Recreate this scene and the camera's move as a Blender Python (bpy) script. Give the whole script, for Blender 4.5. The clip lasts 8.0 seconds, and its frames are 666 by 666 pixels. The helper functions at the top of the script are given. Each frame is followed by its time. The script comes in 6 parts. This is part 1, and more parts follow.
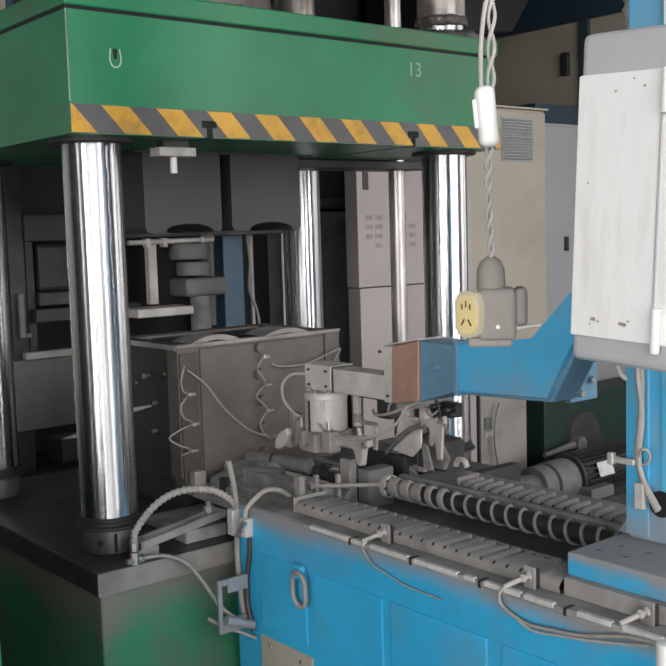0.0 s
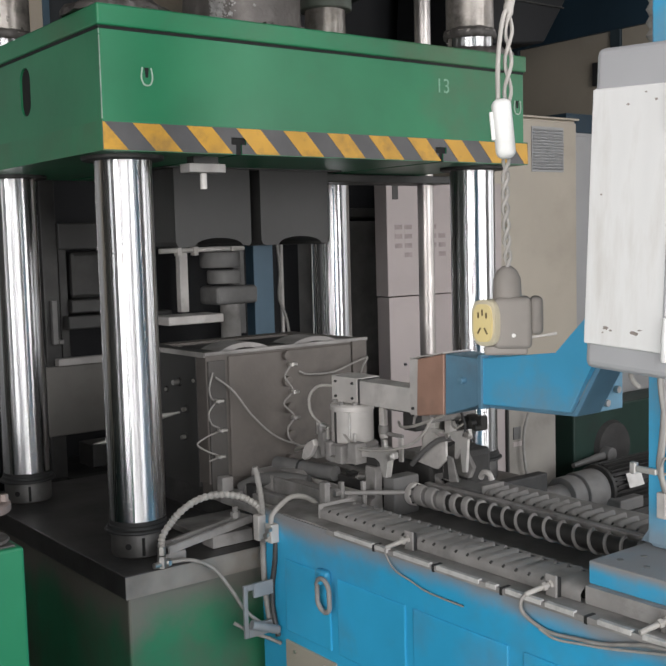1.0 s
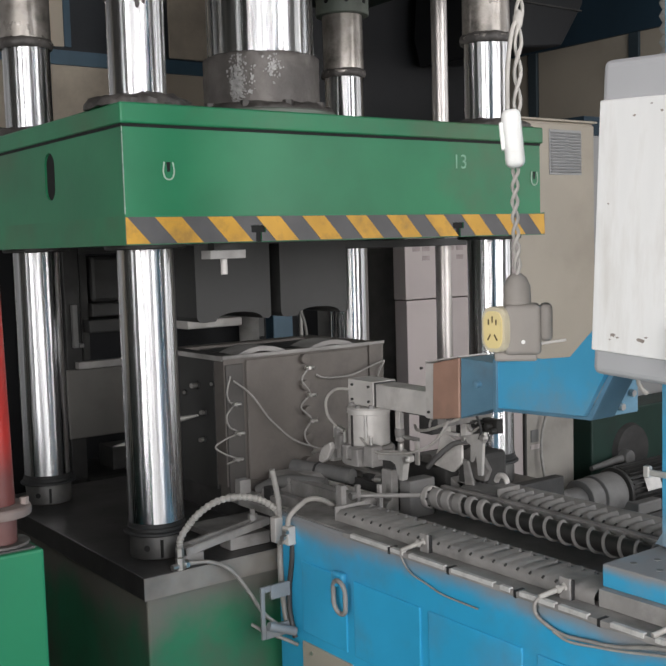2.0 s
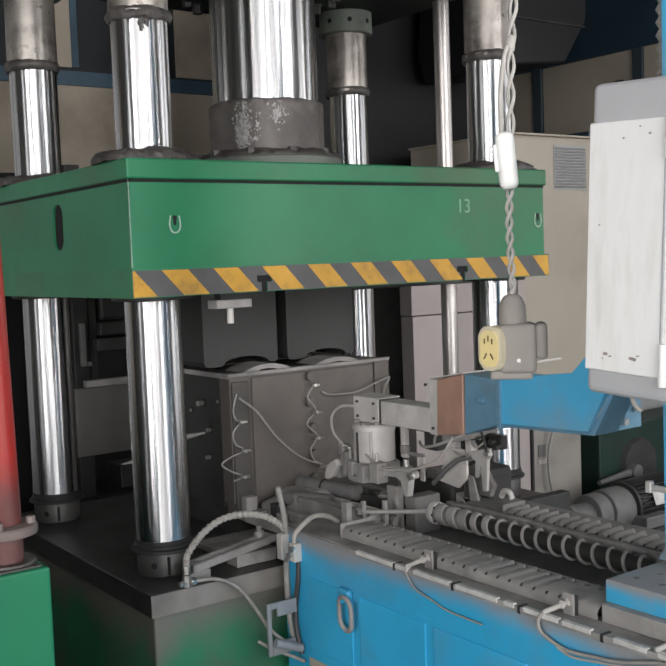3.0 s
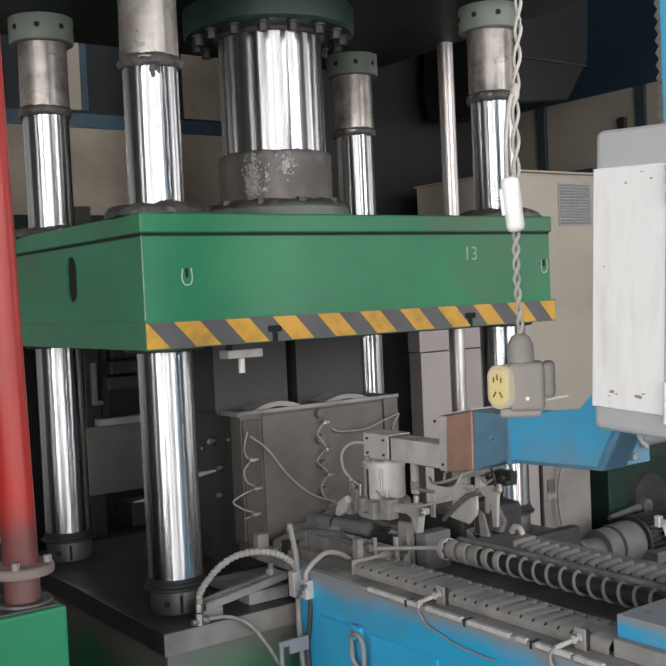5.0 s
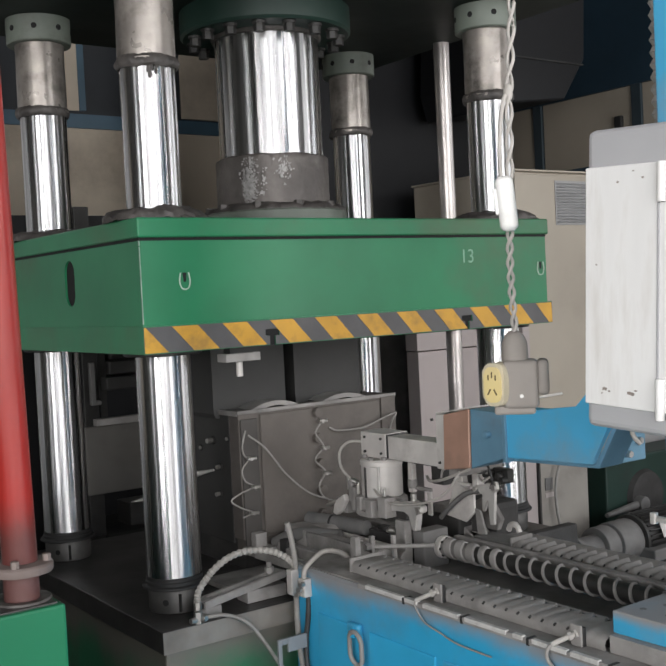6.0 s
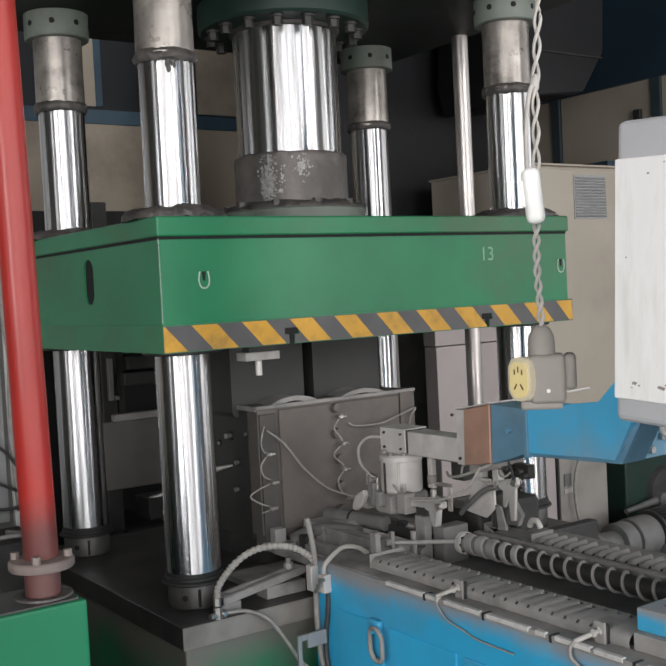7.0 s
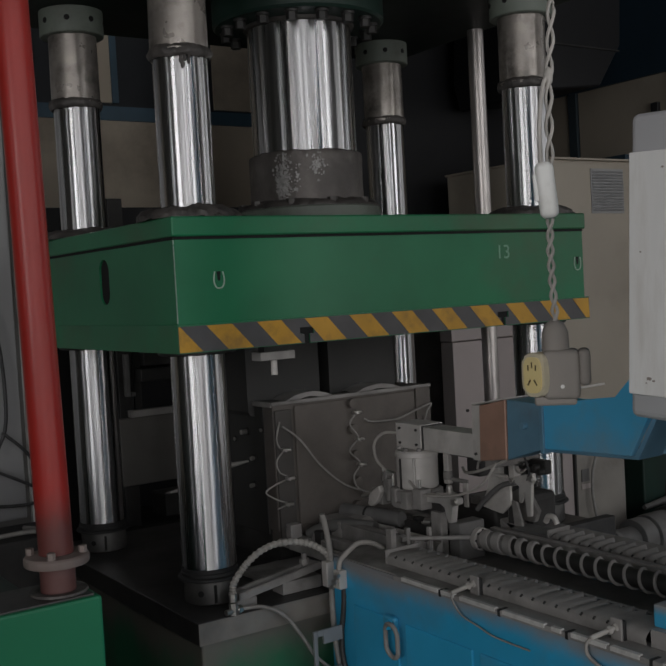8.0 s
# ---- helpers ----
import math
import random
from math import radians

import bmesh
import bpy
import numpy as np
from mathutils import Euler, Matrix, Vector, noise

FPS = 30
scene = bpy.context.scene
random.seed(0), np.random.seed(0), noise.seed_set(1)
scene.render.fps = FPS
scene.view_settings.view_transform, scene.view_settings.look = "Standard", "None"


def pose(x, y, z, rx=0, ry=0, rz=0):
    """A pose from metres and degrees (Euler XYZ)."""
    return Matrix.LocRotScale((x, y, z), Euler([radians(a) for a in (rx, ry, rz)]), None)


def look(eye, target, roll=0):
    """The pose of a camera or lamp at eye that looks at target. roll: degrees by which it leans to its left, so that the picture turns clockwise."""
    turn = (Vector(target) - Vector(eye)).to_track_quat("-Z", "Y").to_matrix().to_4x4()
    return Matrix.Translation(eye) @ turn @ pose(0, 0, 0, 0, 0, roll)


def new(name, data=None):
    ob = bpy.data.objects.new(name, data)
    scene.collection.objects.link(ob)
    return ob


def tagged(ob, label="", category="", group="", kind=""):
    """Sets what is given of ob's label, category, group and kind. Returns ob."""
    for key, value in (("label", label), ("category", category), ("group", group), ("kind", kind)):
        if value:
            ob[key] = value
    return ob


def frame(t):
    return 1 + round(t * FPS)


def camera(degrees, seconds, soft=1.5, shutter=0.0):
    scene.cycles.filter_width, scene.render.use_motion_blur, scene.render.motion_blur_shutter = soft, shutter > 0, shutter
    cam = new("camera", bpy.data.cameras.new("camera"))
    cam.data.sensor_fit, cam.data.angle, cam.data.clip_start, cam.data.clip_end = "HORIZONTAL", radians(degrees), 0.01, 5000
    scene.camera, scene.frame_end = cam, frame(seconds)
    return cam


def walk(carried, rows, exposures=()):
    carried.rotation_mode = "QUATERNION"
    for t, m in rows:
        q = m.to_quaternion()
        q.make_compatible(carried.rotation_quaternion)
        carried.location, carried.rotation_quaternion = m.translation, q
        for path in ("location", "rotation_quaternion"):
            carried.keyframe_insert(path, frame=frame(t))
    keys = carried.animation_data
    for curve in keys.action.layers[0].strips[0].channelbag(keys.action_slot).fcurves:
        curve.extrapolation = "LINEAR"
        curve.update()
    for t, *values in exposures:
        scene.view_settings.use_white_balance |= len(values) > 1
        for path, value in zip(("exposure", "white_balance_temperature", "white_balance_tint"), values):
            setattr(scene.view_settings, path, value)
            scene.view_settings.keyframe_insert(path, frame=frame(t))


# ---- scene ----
cam = camera(35.5, 8.0, soft=1.9)
PATH = [
    (0, (-1.452, -2.893, 1.657), (-0.191, -1.352, 1.462), -1.7),
    (0.5, (-1.451, -2.914, 1.653), (-0.215, -1.351, 1.481), -1.4),
    (1, (-1.456, -2.93, 1.657), (-0.243, -1.349, 1.481), -1.5),
    (1.5, (-1.463, -2.943, 1.661), (-0.268, -1.35, 1.481), -1.5),
    (3, (-1.464, -2.987, 1.675), (-0.294, -1.371, 1.533), -2.1),
    (3.5, (-1.467, -2.997, 1.677), (-0.294, -1.382, 1.55), -2.4),
    (4, (-1.485, -3.004, 1.683), (-0.312, -1.386, 1.59), -2.5),
    (4.5, (-1.492, -3.007, 1.685), (-0.329, -1.382, 1.611), -2.5),
    (6, (-1.499, -3.028, 1.684), (-0.333, -1.405, 1.61), -2.8),
    (6.5, (-1.502, -3.012, 1.682), (-0.345, -1.383, 1.606), -2.9),
    (7, (-1.501, -3.007, 1.682), (-0.359, -1.367, 1.601), -2.9),
    (7.5, (-1.495, -3.003, 1.681), (-0.368, -1.352, 1.593), -3.0),
    (8, (-1.491, -3.006, 1.682), (-0.377, -1.347, 1.594), -3.1),
]
EXPOSURES = [(0.0, -0.12), (7.3, -0.14), (7.5, -0.44), (7.8, -1.1), (8.0, -1.75)]
walk(cam, [(t, look(eye, target, roll)) for t, eye, target, roll in PATH], EXPOSURES)

# ---- light ----
world = bpy.data.worlds.new("sky")
scene.world = world
world.use_nodes = True
wn, wl = world.node_tree.nodes, world.node_tree.links
sky = wn.new("ShaderNodeTexSky")
sky.sky_type, sky.sun_disc, sky.sun_elevation, sky.sun_rotation = "NISHITA", False, radians(50), radians(200)
wl.new(sky.outputs[0], wn["Background"].inputs[0])
wn["Background"].inputs[1].default_value = 0.07


def window_light(name, at, target, size_x, size_y, power, color=(1.0, 0.985, 0.995)):
    """Sky light that comes in through one opening of the hall."""
    lamp = bpy.data.lights.new(name, "AREA")
    lamp.shape, lamp.size, lamp.size_y, lamp.energy, lamp.color = "RECTANGLE", size_x, size_y, power, color
    ob = new(name, lamp)
    ob.matrix_world = look(at, target)
    return ob


# unseen windows, added and spaced so that the chrome reflects upright streaks
SOUTH_WINDOWS = ((-5.9, -5.2), (-4.5, -3.5), (-2.7, -1.7), (-1.1, -0.7), (0.0, 1.1), (1.9, 2.5), (3.3, 4.7))
WEST_WINDOWS = ((-5.9, -3.3), (-1.5, -0.7))
EAST_WINDOWS = ((-4.8, -2.4), (-1.9, -0.2))
for x0, x1 in SOUTH_WINDOWS:
    window_light("daylight_south", ((x0 + x1) / 2, -6.76, 2.5), ((x0 + x1) / 2, 0, 2.5), x1 - x0, 4.2, 113 * (x1 - x0))
for (y0, y1), power in zip(WEST_WINDOWS, (260, 20)):
    window_light("daylight_west", (-6.46, (y0 + y1) / 2, 2.4), (0, (y0 + y1) / 2 + 0.3, 2.0), y1 - y0, 2.4, power)
for (y0, y1), power in zip(EAST_WINDOWS, (60, 28)):
    window_light("daylight_east", (6.46, (y0 + y1) / 2, 2.4), (0, (y0 + y1) / 2, 2.3), y1 - y0, 2.6, power)


# ---- materials ----
MATS = {}


def mat(name, color, rough=0.6, metal=0.0, var=0.25, scale=6.0, bump=0.15, bscale=60.0, dirt=None, dirt_amt=0.0, dirt_scale=2.5, stretch=(1, 1, 1), spec=0.5, band=None, turned=0.0):
    """A painted or metal surface: colour varied at two scales, blotchy dirt, dust or grease above a level, fine relief."""
    if name in MATS:
        return MATS[name]
    m = bpy.data.materials.new(name)
    m.use_nodes = True
    n, l = m.node_tree.nodes, m.node_tree.links
    b = n["Principled BSDF"]
    geo = n.new("ShaderNodeTexCoord")
    mp = n.new("ShaderNodeMapping")
    mp.inputs["Scale"].default_value = stretch
    l.new(geo.outputs["Object"], mp.inputs[0])
    info = n.new("ShaderNodeObjectInfo")
    add = n.new("ShaderNodeVectorMath")
    add.operation = "ADD"
    sc = n.new("ShaderNodeVectorMath")
    sc.operation = "SCALE"
    sc.inputs[3].default_value = 3.0
    cmb = n.new("ShaderNodeCombineXYZ")
    l.new(info.outputs["Random"], cmb.inputs[0])
    l.new(info.outputs["Random"], cmb.inputs[1])
    l.new(cmb.outputs[0], sc.inputs[0])
    l.new(mp.outputs[0], add.inputs[0])
    l.new(sc.outputs[0], add.inputs[1])
    coarse = n.new("ShaderNodeTexNoise")
    coarse.inputs["Scale"].default_value, coarse.inputs["Detail"].default_value = scale, 6
    fine = n.new("ShaderNodeTexNoise")
    fine.inputs["Scale"].default_value, fine.inputs["Detail"].default_value = bscale, 4
    blot = n.new("ShaderNodeTexNoise")
    blot.inputs["Scale"].default_value, blot.inputs["Detail"].default_value, blot.inputs["Roughness"].default_value = dirt_scale, 8, 0.62
    for t in (coarse, fine, blot):
        l.new(add.outputs[0], t.inputs["Vector"])
    ramp = n.new("ShaderNodeMapRange")
    ramp.inputs[1].default_value, ramp.inputs[2].default_value = 0.3, 0.7
    ramp.inputs[3].default_value, ramp.inputs[4].default_value = 1 - var, 1 + var
    l.new(coarse.outputs["Fac"], ramp.inputs[0])
    mul = n.new("ShaderNodeVectorMath")
    mul.operation = "SCALE"
    mul.inputs[0].default_value = color
    l.new(ramp.outputs[0], mul.inputs[3])
    out = mul.outputs[0]
    if dirt is not None and dirt_amt > 0:
        mr = n.new("ShaderNodeMapRange")
        mr.inputs[1].default_value, mr.inputs[2].default_value = 0.62 - 0.3 * dirt_amt, 0.78 - 0.2 * dirt_amt
        mr.inputs[3].default_value, mr.inputs[4].default_value = 0.0, min(1.0, dirt_amt + 0.25)
        l.new(blot.outputs["Fac"], mr.inputs[0])
        mix = n.new("ShaderNodeMix")
        mix.data_type = "RGBA"
        l.new(mr.outputs[0], mix.inputs["Factor"])
        l.new(out, mix.inputs["A"])
        mix.inputs["B"].default_value = (*dirt, 1)
        out = mix.outputs["Result"]
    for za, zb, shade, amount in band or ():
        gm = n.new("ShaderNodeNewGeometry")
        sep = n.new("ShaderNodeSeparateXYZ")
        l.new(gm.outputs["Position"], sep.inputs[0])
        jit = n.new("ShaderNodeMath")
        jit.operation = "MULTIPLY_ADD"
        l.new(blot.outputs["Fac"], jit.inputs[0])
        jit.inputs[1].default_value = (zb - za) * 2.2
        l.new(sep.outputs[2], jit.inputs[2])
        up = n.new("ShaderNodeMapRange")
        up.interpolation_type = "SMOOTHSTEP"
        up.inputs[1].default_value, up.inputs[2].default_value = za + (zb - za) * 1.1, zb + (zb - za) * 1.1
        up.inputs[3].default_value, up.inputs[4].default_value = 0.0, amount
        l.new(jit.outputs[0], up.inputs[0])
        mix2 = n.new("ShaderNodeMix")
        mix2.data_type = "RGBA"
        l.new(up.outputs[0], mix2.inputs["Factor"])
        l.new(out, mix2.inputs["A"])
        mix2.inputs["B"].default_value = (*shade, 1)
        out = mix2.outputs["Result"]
    l.new(out, b.inputs["Base Color"])
    rr = n.new("ShaderNodeMapRange")
    rr.inputs[3].default_value, rr.inputs[4].default_value = max(0.02, rough - 0.12 * (1 if rough > 0.2 else 0.3)), min(1.0, rough + 0.14 * (1 if rough > 0.2 else 0.3))
    l.new(blot.outputs["Fac"], rr.inputs[0])
    l.new(rr.outputs[0], b.inputs["Roughness"])
    b.inputs["Metallic"].default_value = metal
    b.inputs["Specular IOR Level"].default_value = spec
    if turned > 0:
        tan = n.new("ShaderNodeTangent")
        tan.direction_type, tan.axis = "RADIAL", "Z"
        l.new(tan.outputs[0], b.inputs["Tangent"])
        b.inputs["Anisotropic"].default_value, b.inputs["Anisotropic Rotation"].default_value = turned, 0.25
    if bump > 0:
        bp = n.new("ShaderNodeBump")
        bp.inputs["Strength"].default_value, bp.inputs["Distance"].default_value = bump, 0.004
        l.new(fine.outputs["Fac"], bp.inputs["Height"])
        l.new(bp.outputs[0], b.inputs["Normal"])
    MATS[name] = m
    return m


GREEN = mat("green_enamel", (0.019, 0.178, 0.079), 0.38, 0, 0.16, 3, 0.07, 40, (0.085, 0.09, 0.055), 0.46, 1.2, spec=0.38)
GREEN_DIRTY = mat("green_enamel_greasy", (0.03, 0.20, 0.10), 0.45, 0, 0.15, 3, 0.1, 40, (0.12, 0.11, 0.09), 0.5, 2.2, band=[(0.44, 0.60, (0.19, 0.172, 0.15), 0.95)])
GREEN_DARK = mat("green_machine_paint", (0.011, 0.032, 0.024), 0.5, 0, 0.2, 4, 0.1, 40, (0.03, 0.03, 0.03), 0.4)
GREEN_GREY = mat("grey_green_paint", (0.15, 0.172, 0.145), 0.5, 0, 0.15, 5, 0.1, 60, (0.07, 0.07, 0.06), 0.35, 6)
BLUE = mat("blue_enamel", (0.038, 0.41, 0.70), 0.40, 0, 0.10, 3, 0.06, 50, (0.14, 0.22, 0.30), 0.30, 2.0, band=[(0.765, 0.835, (0.30, 0.27, 0.25), 0.9)])
BLUE_TOWER = mat("blue_enamel_dusted", (0.08, 0.43, 0.70), 0.40, 0, 0.08, 3, 0.06, 50, (0.24, 0.34, 0.42), 0.45, 3.5, band=[(1.10, 0.96, (0.27, 0.265, 0.26), 0.75)])
BLUE_PLATE = mat("blue_plate_dusted", (0.05, 0.36, 0.60), 0.45, 0, 0.10, 3, 0.06, 50, (0.20, 0.26, 0.31), 0.5, 3, band=[(0.895, 0.925, (0.29, 0.27, 0.255), 0.95)])
BLUE_WALL = mat("dark_blue_sheet", (0.016, 0.036, 0.055), 0.55, 0, 0.2, 2, 0.05, 20)
BLUE_TRIM = mat("blue_trim_paint", (0.085, 0.155, 0.215), 0.5, 0, 0.15, 3, 0.05, 30)
# upright streaks in the colour stand in for many thin reflections
CHROME = mat("hard_chrome", (0.60, 0.60, 0.605), 0.27, 1.0, 0.30, 60, 0.12, 85, (0.36, 0.355, 0.35), 0.3, 22, (1, 1, 0.015), turned=0.95)
CHROME_WORN = mat("worn_chrome_rod", (0.48, 0.45, 0.43), 0.32, 0.85, 0.2, 12, 0.05, 120, (0.2, 0.18, 0.16), 0.4, 7, (1, 1, 0.3))
GREASY = mat("greasy_steel_sleeve", (0.34, 0.31, 0.28), 0.30, 0.6, 0.3, 8, 0.25, 40, (0.05, 0.045, 0.04), 0.5, 9)
GREASE = mat("dark_grease_rim", (0.075, 0.068, 0.063), 0.5, 0.1, 0.5, 18, 0.9, 50)
CAST = mat("dark_cast_steel", (0.042, 0.041, 0.039), 0.5, 0.4, 0.3, 6, 0.25, 60, (0.02, 0.02, 0.02), 0.4, 4)
TABLE = mat("oily_table_steel", (0.078, 0.075, 0.072), 0.40, 0.4, 0.25, 5, 0.15, 70, (0.03, 0.03, 0.03), 0.5, 3)
PLATE_EDGE = mat("machined_plate_edge", (0.27, 0.24, 0.21), 0.42, 0.35, 0.35, 6, 0.1, 60, (0.30, 0.16, 0.04), 0.2, 9)
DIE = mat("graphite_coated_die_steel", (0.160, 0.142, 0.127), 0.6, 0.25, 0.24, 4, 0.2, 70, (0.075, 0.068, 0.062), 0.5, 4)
# die grey lowered so that the shade under the slide is in the colour
DIE_UP = mat("shade_dark_steel", (0.05, 0.049, 0.047), 0.55, 0.3, 0.18, 3, 0.12, 60, (0.06, 0.06, 0.058), 0.35, 2.5)
# darker die steel; the recessed corner's shade is in its colour
SHADED_DIE = mat("shaded_die_steel", (0.085, 0.078, 0.072), 0.6, 0.2, 0.2, 5, 0.15, 70, (0.05, 0.047, 0.044), 0.4, 4)
DUSTY = mat("graphite_dusted_steel", (0.32, 0.305, 0.29), 0.72, 0.15, 0.25, 8, 0.3, 90, (0.09, 0.085, 0.08), 0.4, 5)
DUSTY_DARK = mat("graphite_black_steel", (0.05, 0.048, 0.046), 0.7, 0.15, 0.3, 8, 0.3, 90, (0.03, 0.03, 0.03), 0.4, 5)
ALU = mat("dusty_aluminium", (0.60, 0.572, 0.54), 0.5, 0.15, 0.15, 8, 0.1, 90, (0.25, 0.23, 0.21), 0.35, 6)
ALU_BRIGHT = mat("bright_aluminium", (0.62, 0.60, 0.57), 0.4, 0.5, 0.12, 10, 0.08, 90, (0.3, 0.28, 0.26), 0.25, 9)
COPPER = mat("copper_brown_plate", (0.42, 0.25, 0.185), 0.5, 0.2, 0.15, 7, 0.1, 80, (0.2, 0.15, 0.12), 0.35, 5)
BLUE_GREY = mat("blue_grey_plate", (0.15, 0.31, 0.43), 0.45, 0.2, 0.15, 6, 0.1, 80, (0.17, 0.2, 0.22), 0.35, 5)
YELLOW = mat("yellow_stripe_paint", (0.56, 0.30, 0.028), 0.5, 0, 0.12, 9, 0.06, 70, (0.24, 0.14, 0.04), 0.42, 13)
GREY_STRIPE = mat("grey_stripe_paint", (0.08, 0.078, 0.08), 0.5, 0, 0.15, 9, 0.06, 70, (0.07, 0.07, 0.07), 0.3, 8)
BEIGE = mat("beige_cabinet_paint", (0.41, 0.365, 0.298), 0.5, 0, 0.06, 2, 0.04, 40, (0.3, 0.26, 0.21), 0.25, 1.5)
BEIGE_GREY = mat("grey_cabinet_paint", (0.33, 0.33, 0.33), 0.5, 0, 0.06, 2, 0.04, 40, (0.2, 0.2, 0.2), 0.25, 1.5)
BEIGE_WALL = mat("cream_wall_panel", (0.66, 0.575, 0.46), 0.7, 0, 0.1, 1.2, 0.05, 20, (0.22, 0.18, 0.14), 0.4, 0.9)
PINKISH = mat("faded_pinkish_board", (0.44, 0.385, 0.37), 0.6, 0, 0.08, 3, 0.05, 40, (0.3, 0.25, 0.24), 0.3, 2)
WHITE = mat("white_panel_paint", (0.78, 0.775, 0.76), 0.4, 0, 0.05, 9, 0.03, 60, (0.60, 0.575, 0.54), 0.42, 9, (1, 2.5, 0.45))
GREY_BAND = mat("light_grey_panel_band", (0.40, 0.40, 0.41), 0.45, 0, 0.05, 5, 0.03, 60)
BLACK = mat("black_rubber", (0.02, 0.02, 0.02), 0.6, 0, 0.2, 9, 0.1, 90)
# flat black that paints the shade inside holes, slots and grooves
VOID = mat("black_hole_shade", (0.008, 0.008, 0.008), 0.9, 0, 0.1, 5, 0)
CABLE = mat("dusty_grey_cable", (0.31, 0.295, 0.275), 0.6, 0, 0.15, 30, 0.1, 120, (0.2, 0.19, 0.18), 0.3, 20)
CABLE_WHITE = mat("dusty_white_cable", (0.38, 0.36, 0.33), 0.6, 0, 0.12, 30, 0.1, 120, (0.3, 0.28, 0.26), 0.3, 20)
CABLE_DARK = mat("dark_cable", (0.05, 0.05, 0.05), 0.5, 0, 0.2, 30, 0.1, 120)
FITTING = mat("nickel_fitting", (0.62, 0.60, 0.57), 0.3, 0.9, 0.15, 30, 0.1, 120)
SOCKET_GREY = mat("dusty_grey_plastic", (0.25, 0.228, 0.205), 0.7, 0, 0.12, 12, 0.1, 120, (0.2, 0.18, 0.17), 0.35, 12)
SOCKET_YELLOW = mat("yellowed_plastic", (0.68, 0.555, 0.26), 0.45, 0, 0.06, 12, 0.05, 120, (0.55, 0.47, 0.3), 0.3, 20)
SOCKET_RIM = mat("dirty_cream_plastic", (0.56, 0.50, 0.36), 0.5, 0, 0.1, 12, 0.05, 120, (0.35, 0.32, 0.27), 0.45, 25)
SWITCH_WHITE = mat("white_plastic", (0.80, 0.80, 0.77), 0.45, 0, 0.05, 12, 0.05, 120, (0.5, 0.48, 0.44), 0.2, 20)
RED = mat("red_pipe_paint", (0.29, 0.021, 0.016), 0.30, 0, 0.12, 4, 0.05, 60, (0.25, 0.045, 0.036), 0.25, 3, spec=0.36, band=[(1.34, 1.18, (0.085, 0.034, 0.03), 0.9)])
# green darkened to stand in for the weaker light on this base
GREEN_BLOCK = mat("darkened_green_enamel", (0.012, 0.14, 0.065), 0.38, 0, 0.12, 3, 0.06, 40, (0.03, 0.11, 0.06), 0.3, 1.5, spec=0.3)
RED_DUSTY = mat("dusty_red_pipe_paint", (0.10, 0.04, 0.035), 0.6, 0, 0.2, 7, 0.12, 60, (0.12, 0.085, 0.08), 0.5, 6)
RUST_FLANGE = mat("dusty_flange_iron", (0.19, 0.15, 0.135), 0.7, 0.1, 0.2, 10, 0.25, 70, (0.2, 0.18, 0.16), 0.4, 8)
# near black: the gloom of the unlit background is in the colour
DARK_PANEL = mat("near_black_shade", (0.012, 0.0125, 0.014), 0.55, 0, 0.2, 2, 0.05, 30, spec=0.3)
# press green taken near black; the crown's shade is in the colour
CROWN = mat("shaded_green_paint", (0.008, 0.015, 0.0125), 0.55, 0, 0.2, 4, 0.1, 40, (0.012, 0.012, 0.012), 0.4, spec=0.3)
NUT = mat("scuffed_dark_steel", (0.085, 0.082, 0.078), 0.45, 0.35, 0.3, 9, 0.2, 70, (0.04, 0.04, 0.04), 0.4, 7)
BEIGE_DULL = mat("dull_beige_panel", (0.33, 0.29, 0.235), 0.55, 0, 0.08, 2, 0.04, 40, (0.22, 0.19, 0.15), 0.3, 1.3)
SLATE_PANEL = mat("slate_upper_panel", (0.035, 0.04, 0.047), 0.55, 0, 0.2, 2, 0.05, 30)
STRIP = mat("pale_marker_tape", (0.60, 0.585, 0.56), 0.5, 0.05, 0.12, 14, 0.06, 90, (0.30, 0.28, 0.26), 0.4, 26)
CONCRETE = mat("oily_concrete", (0.105, 0.10, 0.094), 0.75, 0, 0.2, 1.5, 0.2, 30, (0.04, 0.04, 0.038), 0.45, 0.8)
PLASTER = mat("pale_plaster", (0.17, 0.166, 0.155), 0.8, 0, 0.1, 1, 0.1, 30, (0.3, 0.28, 0.25), 0.35, 0.6)
ROOFING = mat("dark_roof_sheet", (0.05, 0.05, 0.05), 0.8, 0, 0.2, 1, 0.1, 30)
PAPER = mat("white_tag_paper", (0.72, 0.71, 0.68), 0.6, 0, 0.05, 10, 0.02, 60)
INK = mat("faded_maroon_ink", (0.34, 0.285, 0.275), 0.7, 0, 0.2, 20, 0)
RAM_FOOT = mat("flaked_ram_foot", (0.125, 0.113, 0.105), 0.5, 0.3, 0.35, 7, 0.9, 38, (0.30, 0.28, 0.26), 0.25, 9)
BELLOWS = mat("dusty_bellows_cloth", (0.255, 0.243, 0.23), 0.8, 0, 0.2, 9, 0.3, 90, (0.12, 0.115, 0.11), 0.4, 7)
BRACKET = mat("pale_blue_grey_bracket", (0.27, 0.285, 0.295), 0.5, 0.1, 0.15, 9, 0.1, 80, (0.2, 0.2, 0.2), 0.35, 7)
# cream panel colour with the slide's shade put into it
CREAM_SHADED = mat("shaded_cream_sheet", (0.115, 0.108, 0.098), 0.6, 0, 0.15, 3, 0.08, 40, (0.10, 0.09, 0.08), 0.4, 4)
DRAB_PALE = mat("pale_drab_paint", (0.30, 0.28, 0.25), 0.6, 0, 0.15, 3, 0.08, 40, (0.17, 0.155, 0.14), 0.4, 4)
